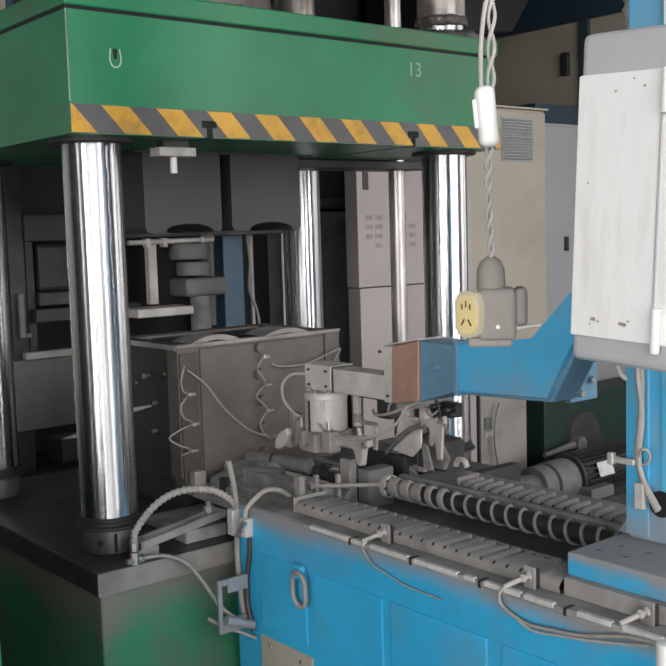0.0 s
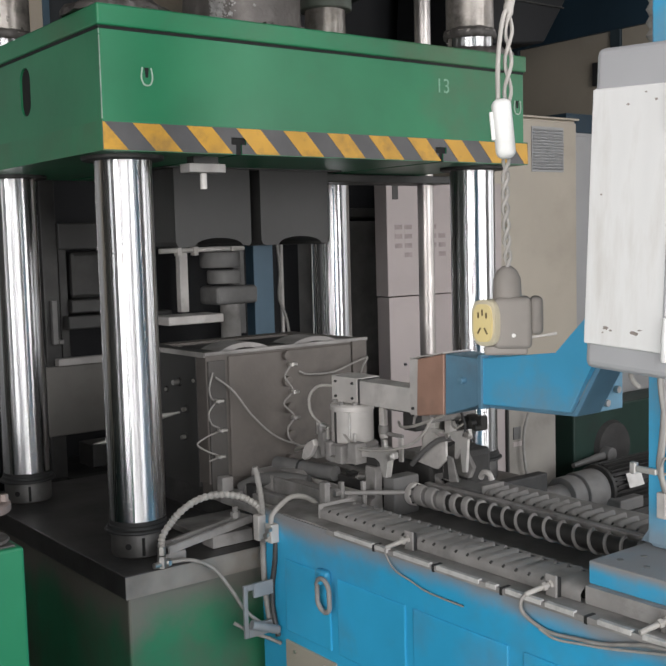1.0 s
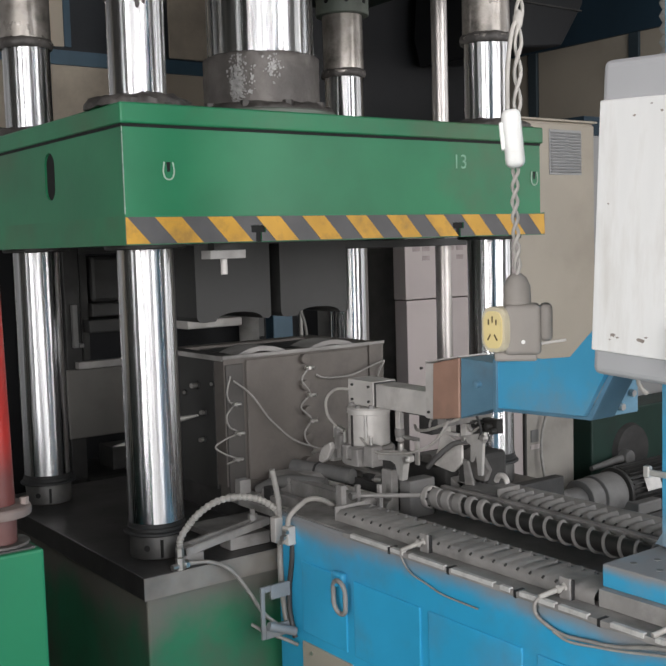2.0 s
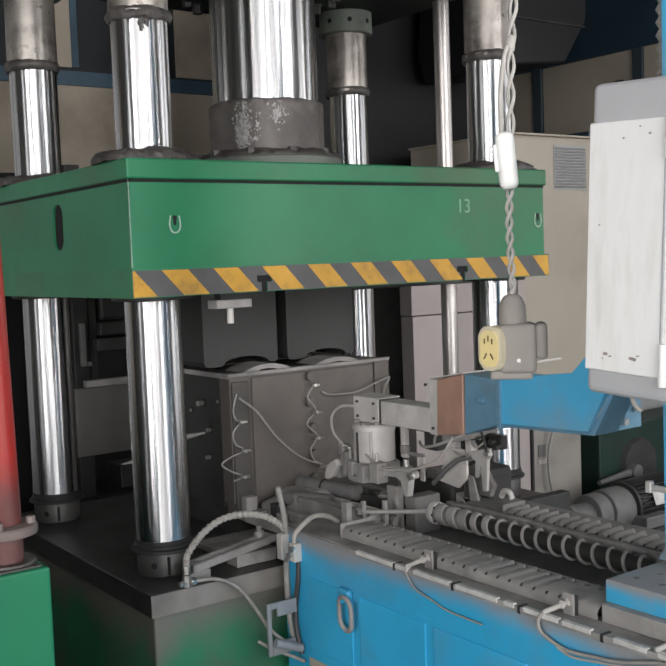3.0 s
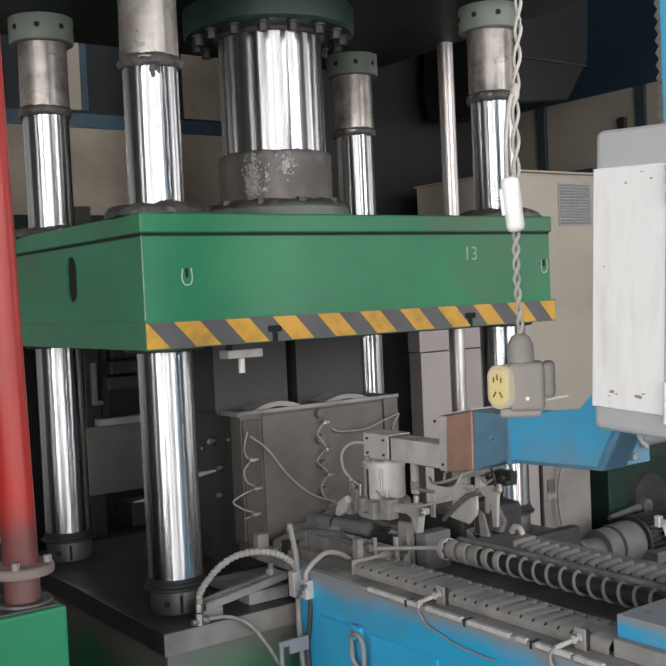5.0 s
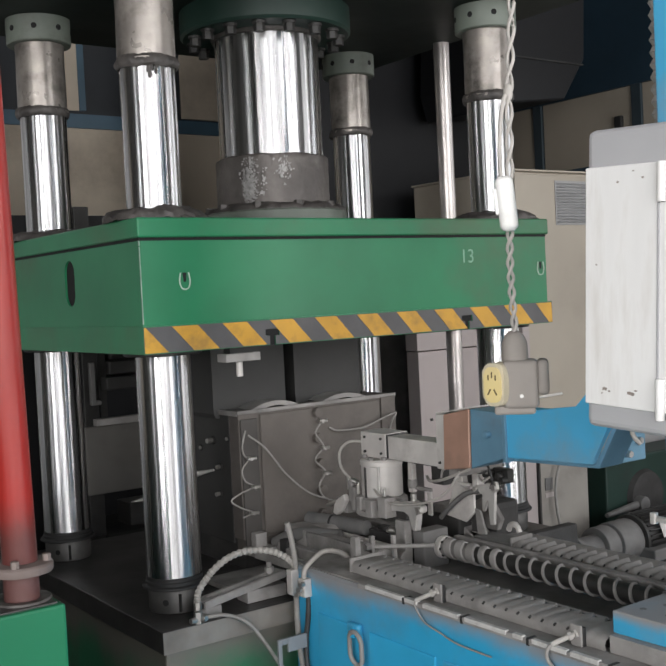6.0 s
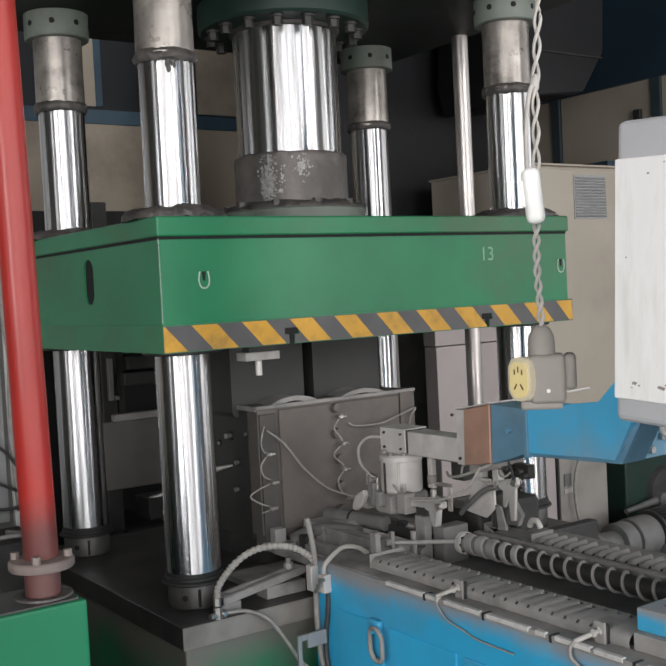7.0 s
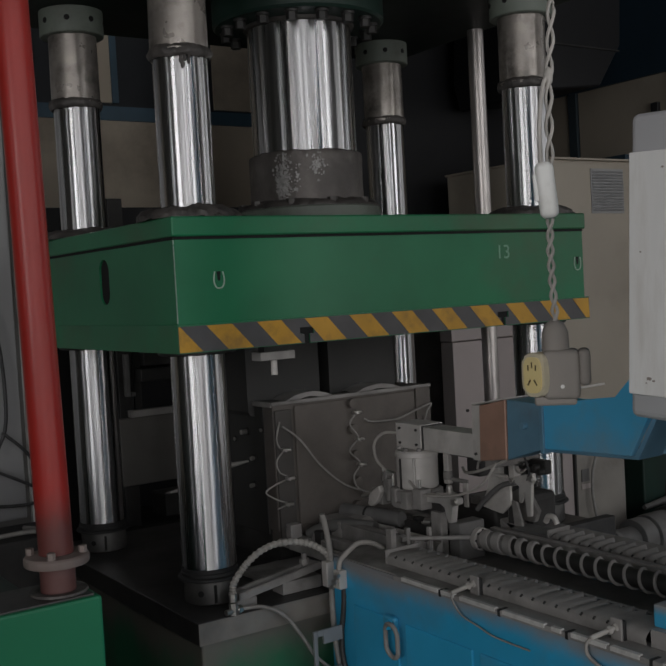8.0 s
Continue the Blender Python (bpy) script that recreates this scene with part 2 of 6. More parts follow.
SLOT_BROWN = mat("brown_slot_shadow", (0.10, 0.07, 0.03), 0.8, 0, 0.1, 9, 0)
FLAKE = mat("bare_flaked_metal", (0.36, 0.35, 0.34), 0.5, 0.3, 0.4, 60, 0.3, 200)
POST = mat("slate_post_paint", (0.035, 0.05, 0.06), 0.55, 0, 0.15, 3, 0.05, 30)
RUST_RUN = mat("brown_paint_chip", (0.30, 0.26, 0.23), 0.8, 0, 0.2, 30, 0.1, 90)
MARK_FAINT = mat("faint_chalk_mark", (0.20, 0.38, 0.27), 0.7, 0, 0.2, 20, 0)
MARK = mat("pale_chalk_mark", (0.40, 0.50, 0.42), 0.7, 0, 0.1, 20, 0)
WELD = mat("chipped_silver_edge", (0.36, 0.45, 0.38), 0.45, 0.5, 0.3, 40, 0.2, 150)
MOTOR = mat("grey_motor_iron", (0.17, 0.166, 0.16), 0.6, 0.1, 0.2, 8, 0.15, 70, (0.1, 0.1, 0.1), 0.4, 5)


# ---- mesh tools ----
ORIGIN = {}


def thing(name, label, category, at=(0, 0, 0), group="", kind=""):
    ob = new(name)
    ob.location = at
    ob.empty_display_size = 0.1
    ORIGIN[ob.name] = Vector(at)
    return tagged(ob, label, category, group, kind)


def part(name, bm, material, parent, label="", smooth=None):
    """Links a bmesh, in world metres, as one mesh under a thing or a part."""
    me = bpy.data.meshes.new(name)
    base = ORIGIN[parent.name] if parent else Vector((0, 0, 0))
    bmesh.ops.translate(bm, verts=bm.verts, vec=-base)
    bmesh.ops.recalc_face_normals(bm, faces=bm.faces)
    if smooth:
        for f in bm.faces:
            f.smooth = True
        for e in bm.edges:
            if len(e.link_faces) == 2 and e.calc_face_angle(0) > radians(smooth):
                e.smooth = False
    bm.to_mesh(me)
    bm.free()
    me.materials.append(material)
    ob = new(name, me)
    ob.parent = parent
    ORIGIN[ob.name] = base
    if label:
        ob["label"] = label
    return ob


def single(name, bm, material, label, category, kind="", smooth=None, group=""):
    """A thing of one mesh, its origin at the middle of its foot."""
    lo = [min(v.co[i] for v in bm.verts) for i in range(3)]
    hi = [max(v.co[i] for v in bm.verts) for i in range(3)]
    base = Vector(((lo[0] + hi[0]) / 2, (lo[1] + hi[1]) / 2, lo[2]))
    bmesh.ops.translate(bm, verts=bm.verts, vec=-base)
    ob = part(name, bm, material, None, "", smooth)
    ob.location = base
    ORIGIN[ob.name] = base
    return tagged(ob, label, category, group, kind)


def box(x0, x1, y0, y1, z0, z1, bev=0.0, seg=2, bm=None):
    bm = bm or bmesh.new()
    made = bmesh.ops.create_cube(bm, size=1)["verts"]
    bmesh.ops.transform(bm, verts=made, matrix=Matrix.Translation(((x0 + x1) / 2, (y0 + y1) / 2, (z0 + z1) / 2)) @ Matrix.Diagonal((abs(x1 - x0), abs(y1 - y0), abs(z1 - z0), 1)))
    if bev > 0:
        edges = list({e for v in made for e in v.link_edges})
        bmesh.ops.bevel(bm, geom=edges, offset=bev, segments=seg, affect="EDGES", profile=0.5)
    return bm


def cyl(a, b, r, r2=None, seg=32, bm=None, bev=0.0):
    """A cylinder or cone from a to b."""
    bm = bm or bmesh.new()
    a, b = Vector(a), Vector(b)
    d = b - a
    made = bmesh.ops.create_cone(bm, cap_ends=True, segments=seg, radius1=r, radius2=r if r2 is None else r2, depth=d.length)["verts"]
    bmesh.ops.transform(bm, verts=made, matrix=Matrix.Translation((a + b) / 2) @ d.to_track_quat("Z", "Y").to_matrix().to_4x4())
    if bev > 0:
        faces = {f for v in made for f in v.link_faces if len(f.verts) > 4}
        bmesh.ops.bevel(bm, geom=[e for f in faces for e in f.edges], offset=bev, segments=2, affect="EDGES", profile=0.5)
    return bm


def lathe(cx, cy, profile, seg=48, bm=None):
    """A turned body about an upright axis: profile rows of (radius, z)."""
    bm = bm or bmesh.new()
    rings = []
    for r, z in profile:
        rings.append([bm.verts.new((cx + r * math.cos(2 * math.pi * i / seg), cy + r * math.sin(2 * math.pi * i / seg), z)) for i in range(seg)])
    for p, q in zip(rings, rings[1:]):
        for i in range(seg):
            bm.faces.new((p[i], p[(i + 1) % seg], q[(i + 1) % seg], q[i]))
    bm.faces.new(rings[0][::-1])
    bm.faces.new(rings[-1])
    return bm


def spline(points, n=10):
    """A smooth line through the points."""
    pts = [Vector(p) for p in points]
    pts = [pts[0] * 2 - pts[1]] + pts + [pts[-1] * 2 - pts[-2]]
    out = []
    for p0, p1, p2, p3 in zip(pts, pts[1:], pts[2:], pts[3:]):
        for i in range(n):
            t = i / n
            out.append(0.5 * ((2 * p1) + (p2 - p0) * t + (2 * p0 - 5 * p1 + 4 * p2 - p3) * t * t + (3 * p1 - p0 - 3 * p2 + p3) * t ** 3))
    out.append(pts[-2])
    return out


def tube(points, r, seg=8, n=8, bm=None, ribs=0.0, rib_len=0.012):
    """A round cable or hose along a smooth line; ribs: how far its rings stand out."""
    bm = bm or bmesh.new()
    line = spline(points, n)
    if ribs > 0:
        dense, step = [], rib_len / 2
        for a, b in zip(line, line[1:]):
            k = max(1, int((b - a).length / step))
            dense += [a.lerp(b, i / k) for i in range(k)]
        line = dense + [line[-1]]
    up = Vector((0.13, 0.21, 0.97)).normalized()
    rings = []
    for i, p in enumerate(line):
        d = (line[min(i + 1, len(line) - 1)] - line[max(i - 1, 0)]).normalized()
        s = d.cross(up)
        s = s.normalized() if s.length > 1e-3 else Vector((1, 0, 0))
        u = s.cross(d).normalized()
        rr = r + (ribs if i % 2 else 0.0)
        rings.append([bm.verts.new(p + s * rr * math.cos(2 * math.pi * k / seg) + u * rr * math.sin(2 * math.pi * k / seg)) for k in range(seg)])
    for p, q in zip(rings, rings[1:]):
        for i in range(seg):
            bm.faces.new((p[i], p[(i + 1) % seg], q[(i + 1) % seg], q[i]))
    bm.faces.new(rings[0][::-1])
    bm.faces.new(rings[-1])
    return bm


def prism(outline, axis, a, b, bev=0.0, bm=None):
    """A flat outline, of two coordinates each, drawn out along the third axis from a to b."""
    bm = bm or bmesh.new()
    k = "xyz".index(axis)

    def place(p, h):
        c = list(p)
        c.insert(k, h)
        return c
    lo = [bm.verts.new(place(p, a)) for p in outline]
    hi = [bm.verts.new(place(p, b)) for p in outline]
    n = len(outline)
    faces = [bm.faces.new(lo), bm.faces.new(hi[::-1])]
    for i in range(n):
        faces.append(bm.faces.new((lo[i], hi[i], hi[(i + 1) % n], lo[(i + 1) % n])))
    if bev > 0:
        bmesh.ops.bevel(bm, geom=list({e for f in faces for e in f.edges}), offset=bev, segments=1, affect="EDGES")
    return bm


def hexbolt(a, b, r, bm=None):
    return cyl(a, b, r, seg=6, bm=bm)


# ---- the hall ----
def build_hall():
    single("floor", box(-6.5, 6.5, -6.8, 6.2, -0.12, 0), CONCRETE, "oil-stained grey concrete workshop floor", "floor", "structure")
    single("ceiling", box(-6.5, 6.5, -6.8, 6.2, 5.6, 5.75), ROOFING, "dark sheet roof of the workshop", "ceiling", "structure")
    south = thing("wall_south", "pale plaster wall with seven tall window openings", "wall", (0, -6.9, 0), kind="structure")
    edges = [-6.5] + [x for pair in SOUTH_WINDOWS for x in pair] + [6.5]
    for k, (x0, x1) in enumerate(zip(edges, edges[1:])):
        if k % 2 == 0:
            part("wall_panel", box(x0, x1, -7.0, -6.8, 0, 5.6), PLASTER, south)
        else:
            part("wall_panel", box(x0, x1, -7.0, -6.8, 0, 0.40), PLASTER, south)
            part("wall_panel", box(x0, x1, -7.0, -6.8, 4.60, 5.6), PLASTER, south)
    for name, xa, xb, openings in (("wall_west", -6.7, -6.5, WEST_WINDOWS), ("wall_east", 6.5, 6.7, EAST_WINDOWS)):
        wall = thing(name, "pale plaster wall with two window openings", "wall", ((xa + xb) / 2, 0, 0), kind="structure")
        edges = [-6.8] + [y for pair in openings for y in pair] + [6.2]
        for k, (y0, y1) in enumerate(zip(edges, edges[1:])):
            if k % 2 == 0:
                part("wall_panel", box(xa, xb, y0, y1, 0, 5.6), PLASTER, wall)
            else:
                part("wall_panel", box(xa, xb, y0, y1, 0, 1.1), PLASTER, wall)
                part("wall_panel", box(xa, xb, y0, y1, 3.7, 5.6), PLASTER, wall)
    north = thing("wall_north", "cream panel wall with a dusty blue rail", "wall", (0, 4.3, 0), kind="structure")
    part("lower_panel", box(-6.5, 6.5, 4.2, 4.4, 0, 2.98), BEIGE_WALL, north)
    part("rail", box(-6.5, 6.5, 4.17, 4.4, 2.98, 3.08), BLUE_TRIM, north, "dusty blue rail")
    part("upper_panel", box(-6.5, 6.5, 4.22, 4.4, 3.08, 5.6), SLATE_PANEL, north, "dark upper panel")
    for x0, x1, z0, z1 in ((1.36, 1.52, 3.11, 3.66), (2.36, 2.75, 3.1, 3.65), (0.3, 0.9, 3.1, 3.7)):
        part("pane", box(x0, x1, 4.2, 4.22, z0, z1), BEIGE_WALL, north, "cream pane")
        part("pane_trim", box(x1, x1 + 0.05, 4.19, 4.22, z0, z1), BLUE_TRIM, north, "blue pane trim")
    single("roof_end_wall", box(-6.5, 6.5, 6.1, 6.2, 0, 5.6), PLASTER, "plain plaster end wall", "wall", "structure")
    side = thing("partition", "beige panel partition with dark blue posts", "partition", (4.65, 2.6, 0), kind="structure")
    for y0, y1 in ((0.35, 1.63), (1.72, 2.56), (2.66, 3.4), (3.48, 4.16)):
        part("panel", box(4.62, 4.68, y0, y1, 0, 3.06), BEIGE_DULL, side)
    for y0 in (0.27, 1.635, 2.57, 3.4):
        part("post", box(4.6, 4.7, y0, y0 + 0.08, 0, 3.06), POST, side, "slate-grey post")
    part("header", box(4.59, 4.7, 0.27, 4.16, 3.06, 5.6), BLUE_WALL, side, "dark blue sheet above the panels")
    part("latch", box(4.585, 4.62, 1.80, 1.86, 2.70, 2.86, 0.004), BLACK, side, "black latch")


build_hall()


# ---- the four-column press ----
COLUMNS = [(0, 0), (1.5, 0), (0, 0.92), (1.5, 0.92)]
RAM = (0.75, 0.46)
SLIDE_BOTTOM, SLIDE_TOP = 1.552, 1.963


def wobble(bm, amount, freq=9.0):
    for v in bm.verts:
        v.co += noise.noise_vector(v.co * freq) * amount + noise.noise_vector(v.co * freq * 3.1) * amount * 0.5
    return bm


def plate_with_slot(x0, x1, ya, yb, za, zb, yc, zc, half_w, half_h):
    """An upright plate across x with a round-ended slot through it."""
    bm = bmesh.new()
    inner, outer = [], []
    angles = sorted([2 * math.pi * i / 28 for i in range(28)] + [math.atan2(z - zc, y - yc) % (2 * math.pi) for y in (ya, yb) for z in (za, zb)])
    for a in angles:
        c, s = math.cos(a), math.sin(a)
        straight = half_h - half_w
        inner.append((yc + half_w * c, zc + half_w * s + (straight if s > 0 else -straight)))
        k = min((yb - yc) / c if c > 1e-6 else (ya - yc) / c if c < -1e-6 else 1e9, (zb - zc) / s if s > 1e-6 else (za - zc) / s if s < -1e-6 else 1e9)
        outer.append((yc + k * c, zc + k * s))
    loops = [[bm.verts.new((x, *p)) for p in pts] for x in (x0, x1) for pts in (outer, inner)]
    n = len(angles)
    for i in range(n):
        j = (i + 1) % n
        bm.faces.new((loops[0][i], loops[0][j], loops[1][j], loops[1][i]))
        bm.faces.new((loops[1][i], loops[1][j], loops[3][j], loops[3][i]))
        bm.faces.new((loops[3][i], loops[3][j], loops[2][j], loops[2][i]))
        bm.faces.new((loops[2][i], loops[2][j], loops[0][j], loops[0][i]))
    return bm


def build_press():
    press = thing("hydraulic_press", "green four-column hydraulic press with chromed columns", "press", (0.75, 0.46, 0))
    # bed and table
    part("base", box(-0.125, 1.625, -0.165, 1.09, 0, 0.628, 0.008), GREEN_DIRTY, press, "green painted base smeared with grease")
    part("table", box(-0.155, 1.64, -0.212, 1.12, 0.63, 0.70, 0.003), TABLE, press, "oily dark steel table plate")
    part("table_edge", box(-0.156, 0.40, -0.216, -0.212, 0.632, 0.698), PLATE_EDGE, press, "bare machined steel edge")
    for x, y in COLUMNS:
        part("column_nut", lathe(x, y, [(0.084, 0.70), (0.087, 0.704), (0.087, 0.770), (0.084, 0.775), (0.084, 0.788)], 40), NUT, press, "dark steel foot nut", 35)
        part("column", lathe(x, y, [(0.0875, 0.79), (0.0875, 2.86)], 64), CHROME, press, "polished chromed column", 35)
        part("wiper_ring", lathe(x, y, [(0.086, 0.776), (0.103, 0.777), (0.105, 0.780), (0.103, 0.785), (0.094, 0.789), (0.094, 0.798), (0.0905, 0.801), (0.0905, 0.811), (0.0885, 0.813)], 40), BLACK, press, "black wiper ring", 35)
        sl = lathe(x, y, [(0.0885, 2.438), (0.094, 2.432), (0.1, 2.437), (0.0995, 2.446), (0.0925, 2.452), (0.092, 2.60), (0.0922, 2.70)], 48)
        part("sleeve", wobble(sl, 0.0018, 22), GREASY, press, "greasy steel spacer sleeve", 35)
        part("grease_ring", wobble(lathe(x, y, [(0.0885, 2.422), (0.094, 2.420), (0.1015, 2.428), (0.1025, 2.440), (0.098, 2.452), (0.0925, 2.458)], 90), 0.005, 30), GREASE, press, "black grease ring", 50)
        if (x, y) == (0, 0):
            for deg, length in ((246, 0.034), (249, 0.05), (254, 0.028), (261, 0.038), (266, 0.02), (222, 0.02)):
                c, s = math.cos(radians(deg)), math.sin(radians(deg))
                drip = tube([(0.0895 * c, 0.0895 * s, 2.432), (0.0888 * c, 0.0888 * s, 2.432 - length * 0.6), (0.0882 * c, 0.0882 * s, 2.432 - length)], 0.0046, 8, 5)
                part("grease_drip", wobble(drip, 0.0045, 70), GREASE, press, "", 60)
        part("collar", lathe(x, y, [(0.092, 2.70), (0.118, 2.70), (0.122, 2.704), (0.122, 2.798)], 48), GREEN_GREY, press, "grey-green split collar", 35)
        # black discs on the surface stand in for the dark pin holes
        for k in range(8):
            a = k * math.pi / 4 + 0.3
            part("pin_hole", cyl((x + 0.1205 * math.cos(a), y + 0.1205 * math.sin(a), 2.752), (x + 0.1232 * math.cos(a), y + 0.1232 * math.sin(a), 2.752), 0.011, seg=12), VOID, press)
        nh = cyl((x - 0.0610, y - 0.0545, 0.738), (x - 0.0660, y - 0.0590, 0.738), 0.010, seg=14)
        part("pin_hole", nh, VOID, press)
        key = box(x - 0.031, x - 0.022, y - 0.0855, y - 0.078, 0.708, 0.764)
        part("nut_slot", key, VOID, press)
    # black block added to darken the right end of the table front
    part("cable_guard", box(1.13, 1.63, -0.262, -0.213, 0.60, 0.735, 0.006), DUSTY_DARK, press, "black block added over the table front")
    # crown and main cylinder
    part("crown", box(-0.3, 1.8, -0.3, 1.22, 2.80, 3.7, 0.02), CROWN, press, "crown beam in near-black shaded green")
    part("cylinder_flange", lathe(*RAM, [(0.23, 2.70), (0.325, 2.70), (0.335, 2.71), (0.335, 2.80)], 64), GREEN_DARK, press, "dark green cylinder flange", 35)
    part("cylinder_gland", lathe(*RAM, [(0.205, 2.684), (0.214, 2.688), (0.218, 2.70)], 64), GREASE, press, "", 35)
    for k in range(16):
        a = 2 * math.pi * (k + 0.35) / 16
        bx, by = RAM[0] + 0.285 * math.cos(a), RAM[1] + 0.285 * math.sin(a)
        bolt = cyl((bx, by, 2.69), (bx, by, 2.70), 0.026, seg=20)
        hexbolt((bx, by, 2.662), (bx, by, 2.69), 0.021, bolt)
        part("flange_bolt", bolt, CAST, press)
    # side guide rod
    rod = lathe(1.74, 0.53, [(0.036, 0.70), (0.036, 2.80)], 32)
    part("guide_rod", rod, CHROME_WORN, press, "worn steel guide rod beside the slide", 35)
    part("rod_bracket", box(1.60, 1.80, 0.45, 0.61, 0.64, 0.70, 0.004), CAST, press)
    # the slide, with all that rides on it
    lo, hi = SLIDE_BOTTOM, SLIDE_TOP
    body = part("slide", box(-0.135, 1.608, -0.172, 1.09, lo + 0.085, hi - 0.064), GREEN, press, "green painted slide with chipped edges")
    part("side_plate", plate_with_slot(-0.143, -0.135, -0.172, 1.09, lo + 0.085, hi - 0.064, 0.385, 1.785, 0.043, 0.078), GREEN, body)
    # black sheet paints the dark inside of the slot
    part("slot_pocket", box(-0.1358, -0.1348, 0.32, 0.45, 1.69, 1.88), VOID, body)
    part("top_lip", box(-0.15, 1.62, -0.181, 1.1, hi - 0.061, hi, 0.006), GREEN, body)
    # strip proud of the body, painted black as the shade under the lip
    part("lip_groove", box(-0.1445, 1.6095, -0.1735, 1.09, hi - 0.070, hi - 0.060), VOID, body, "dark strip for the shade under the lip")
    # lower flange with two tee slots across it
    tee = []
    for sx in (SLOT_A, SLOT_B):
        tee += [(sx - 0.011, lo), (sx - 0.011, lo + 0.03), (sx - 0.027, lo + 0.03), (sx - 0.027, lo + 0.052), (sx + 0.027, lo + 0.052), (sx + 0.027, lo + 0.03), (sx + 0.011, lo + 0.03), (sx + 0.011, lo)]
    part("lower_flange", prism([(-0.15, lo)] + tee + [(1.62, lo), (1.62, lo + 0.085), (-0.15, lo + 0.085)], "y", -0.183, 1.1), GREEN, body)
    part("stripe_band", prism([(-0.149, lo + 0.002)] + [(x, max(z, lo + 0.002)) for x, z in tee] + [(1.619, lo + 0.002), (1.619, lo + 0.081), (-0.149, lo + 0.081)], "y", -0.1845, -0.183), GREY_STRIPE, body, "grey warning band")
    # black plugs carry the shade inside the tee slots
    for sx in (SLOT_A, SLOT_B):
        part("tee_slot", prism([(sx - 0.0105, lo + 0.0005), (sx - 0.0105, lo + 0.0305), (sx - 0.0265, lo + 0.0305), (sx - 0.0265, lo + 0.0515), (sx + 0.0265, lo + 0.0515), (sx + 0.0265, lo + 0.0305), (sx + 0.0105, lo + 0.0305), (sx + 0.0105, lo + 0.0005)], "y", -0.179, -0.15), VOID, body, "black plug for the shade in the tee slot")
    for k in range(-1, 12):
        a = STRIPE_START + k * STRIPE_STEP
        w, lean = STRIPE_STEP * 0.50, 0.072
        quad = [(a, lo + 0.08), (a + w, lo + 0.08), (a + w + lean, lo + 0.003), (a + lean, lo + 0.003)]
        quad = [(min(max(x, -0.148), 1.618), z) for x, z in quad]
        if quad[2][0] - quad[3][0] > 0.01 or quad[1][0] - quad[0][0] > 0.01:
            if quad[1][0] - quad[0][0] < 0.002:
                quad = [(quad[0][0], lo + 0.08 - 0.077 * (quad[0][0] - a - w) / lean)] + quad[2:]
            part("stripe", prism(quad, "y", -0.1856, -0.1845), YELLOW, body)
    # bare edge where paint has chipped
    edge = bmesh.new()
    for k in range(40):
        z0 = lo + 0.09 + k * (hi - lo - 0.155) / 40
        if noise.noise(Vector((0.3, 1.7, z0 * 23))) > -0.32:
            box(-0.1445, -0.1415, -0.1735, -0.1705, z0, z0 + 0.0085, bm=edge)
    part("chipped_edge", edge, WELD, body, "bare metal along the corner")
    # painted marks
    for mx, mz in ((0.003, 1.772), (1.575, 1.772)):
        ring = [(mx - 0.014, -0.1735, mz + 0.022), (mx - 0.018, -0.1735, mz - 0.005), (mx - 0.012, -0.1735, mz - 0.024), (mx, -0.1735, mz - 0.029), (mx + 0.012, -0.1735, mz - 0.024), (mx + 0.018, -0.1735, mz - 0.005), (mx + 0.014, -0.1735, mz + 0.022)]
        part("ring_mark", tube(ring, 0.0024, 6, 5), MARK, body, "pale ring-shaped mark")
        part("hole_plug", prism([(mx - 0.007, mz + 0.022), (mx + 0.007, mz + 0.022), (mx + 0.004, mz - 0.006), (mx - 0.004, mz - 0.006)], "y", -0.1732, -0.172), VOID, body)
    number = bpy.data.curves.new("machine_number", "FONT")
    number.body, number.size, number.extrude = "13", 0.072, 0.0006
    temp = new("machine_number", number)
    me = bpy.data.meshes.new_from_object(temp)
    bpy.data.objects.remove(temp)
    me.materials.append(MARK_FAINT)
    digits = new("machine_number", me)
    digits.parent = body
    digits.matrix_basis = pose(1.150 - 0.75, -0.1726 - 0.46, 1.799, 90, 0, 0)
    # glands round the columns
    for x, y in COLUMNS:
        part("gland", lathe(x, y, [(0.089, lo - 0.014), (0.118, lo - 0.014), (0.125, lo - 0.01), (0.125, lo)], 48), CAST, body, "dark gland ring", 35)
        rim = lathe(x, y, [(0.165, hi), (0.163, hi + 0.016), (0.15, hi + 0.028), (0.125, hi + 0.036), (0.105, hi + 0.04), (0.0885, hi + 0.04)], 110)
        part("grease_rim", wobble(rim, 0.010, 26), GREASE, body, "dark grease heaped round the column", 50)
    # ram
    part("ram", lathe(*RAM, [(0.203, hi + 0.1), (0.203, hi + 1.15)], 96), CHROME, body, "polished chromed ram", 35)
    rough = lathe(*RAM, [(0.222, hi + 0.06)] + [(0.222, hi + 0.07 + 0.01 * k) for k in range(20)] + [(0.222, hi + 0.278), (0.214, hi + 0.285), (0.2, hi + 0.285)], 180)
    part("ram_foot", wobble(rough, 0.0035, 26), RAM_FOOT, body, "scuffed greasy ram foot", 50)
    rng = random.Random(21)
    flakes = bmesh.new()
    for mid, spread, low_z, high_z, count in ((214, 7, 0.075, 0.265, 420), (228, 5, 0.12, 0.25, 22), (248, 6, 0.19, 0.262, 70)):
        for k in range(count):
            a = radians(rng.gauss(mid, spread * 0.55))
            z = hi + min(0.27, max(0.066, rng.gauss((low_z + high_z) / 2, (high_z - low_z) * 0.27)))
            size = 0.0018 + 0.0045 * rng.random() ** 2
            out = Vector((math.cos(a), math.sin(a), 0))
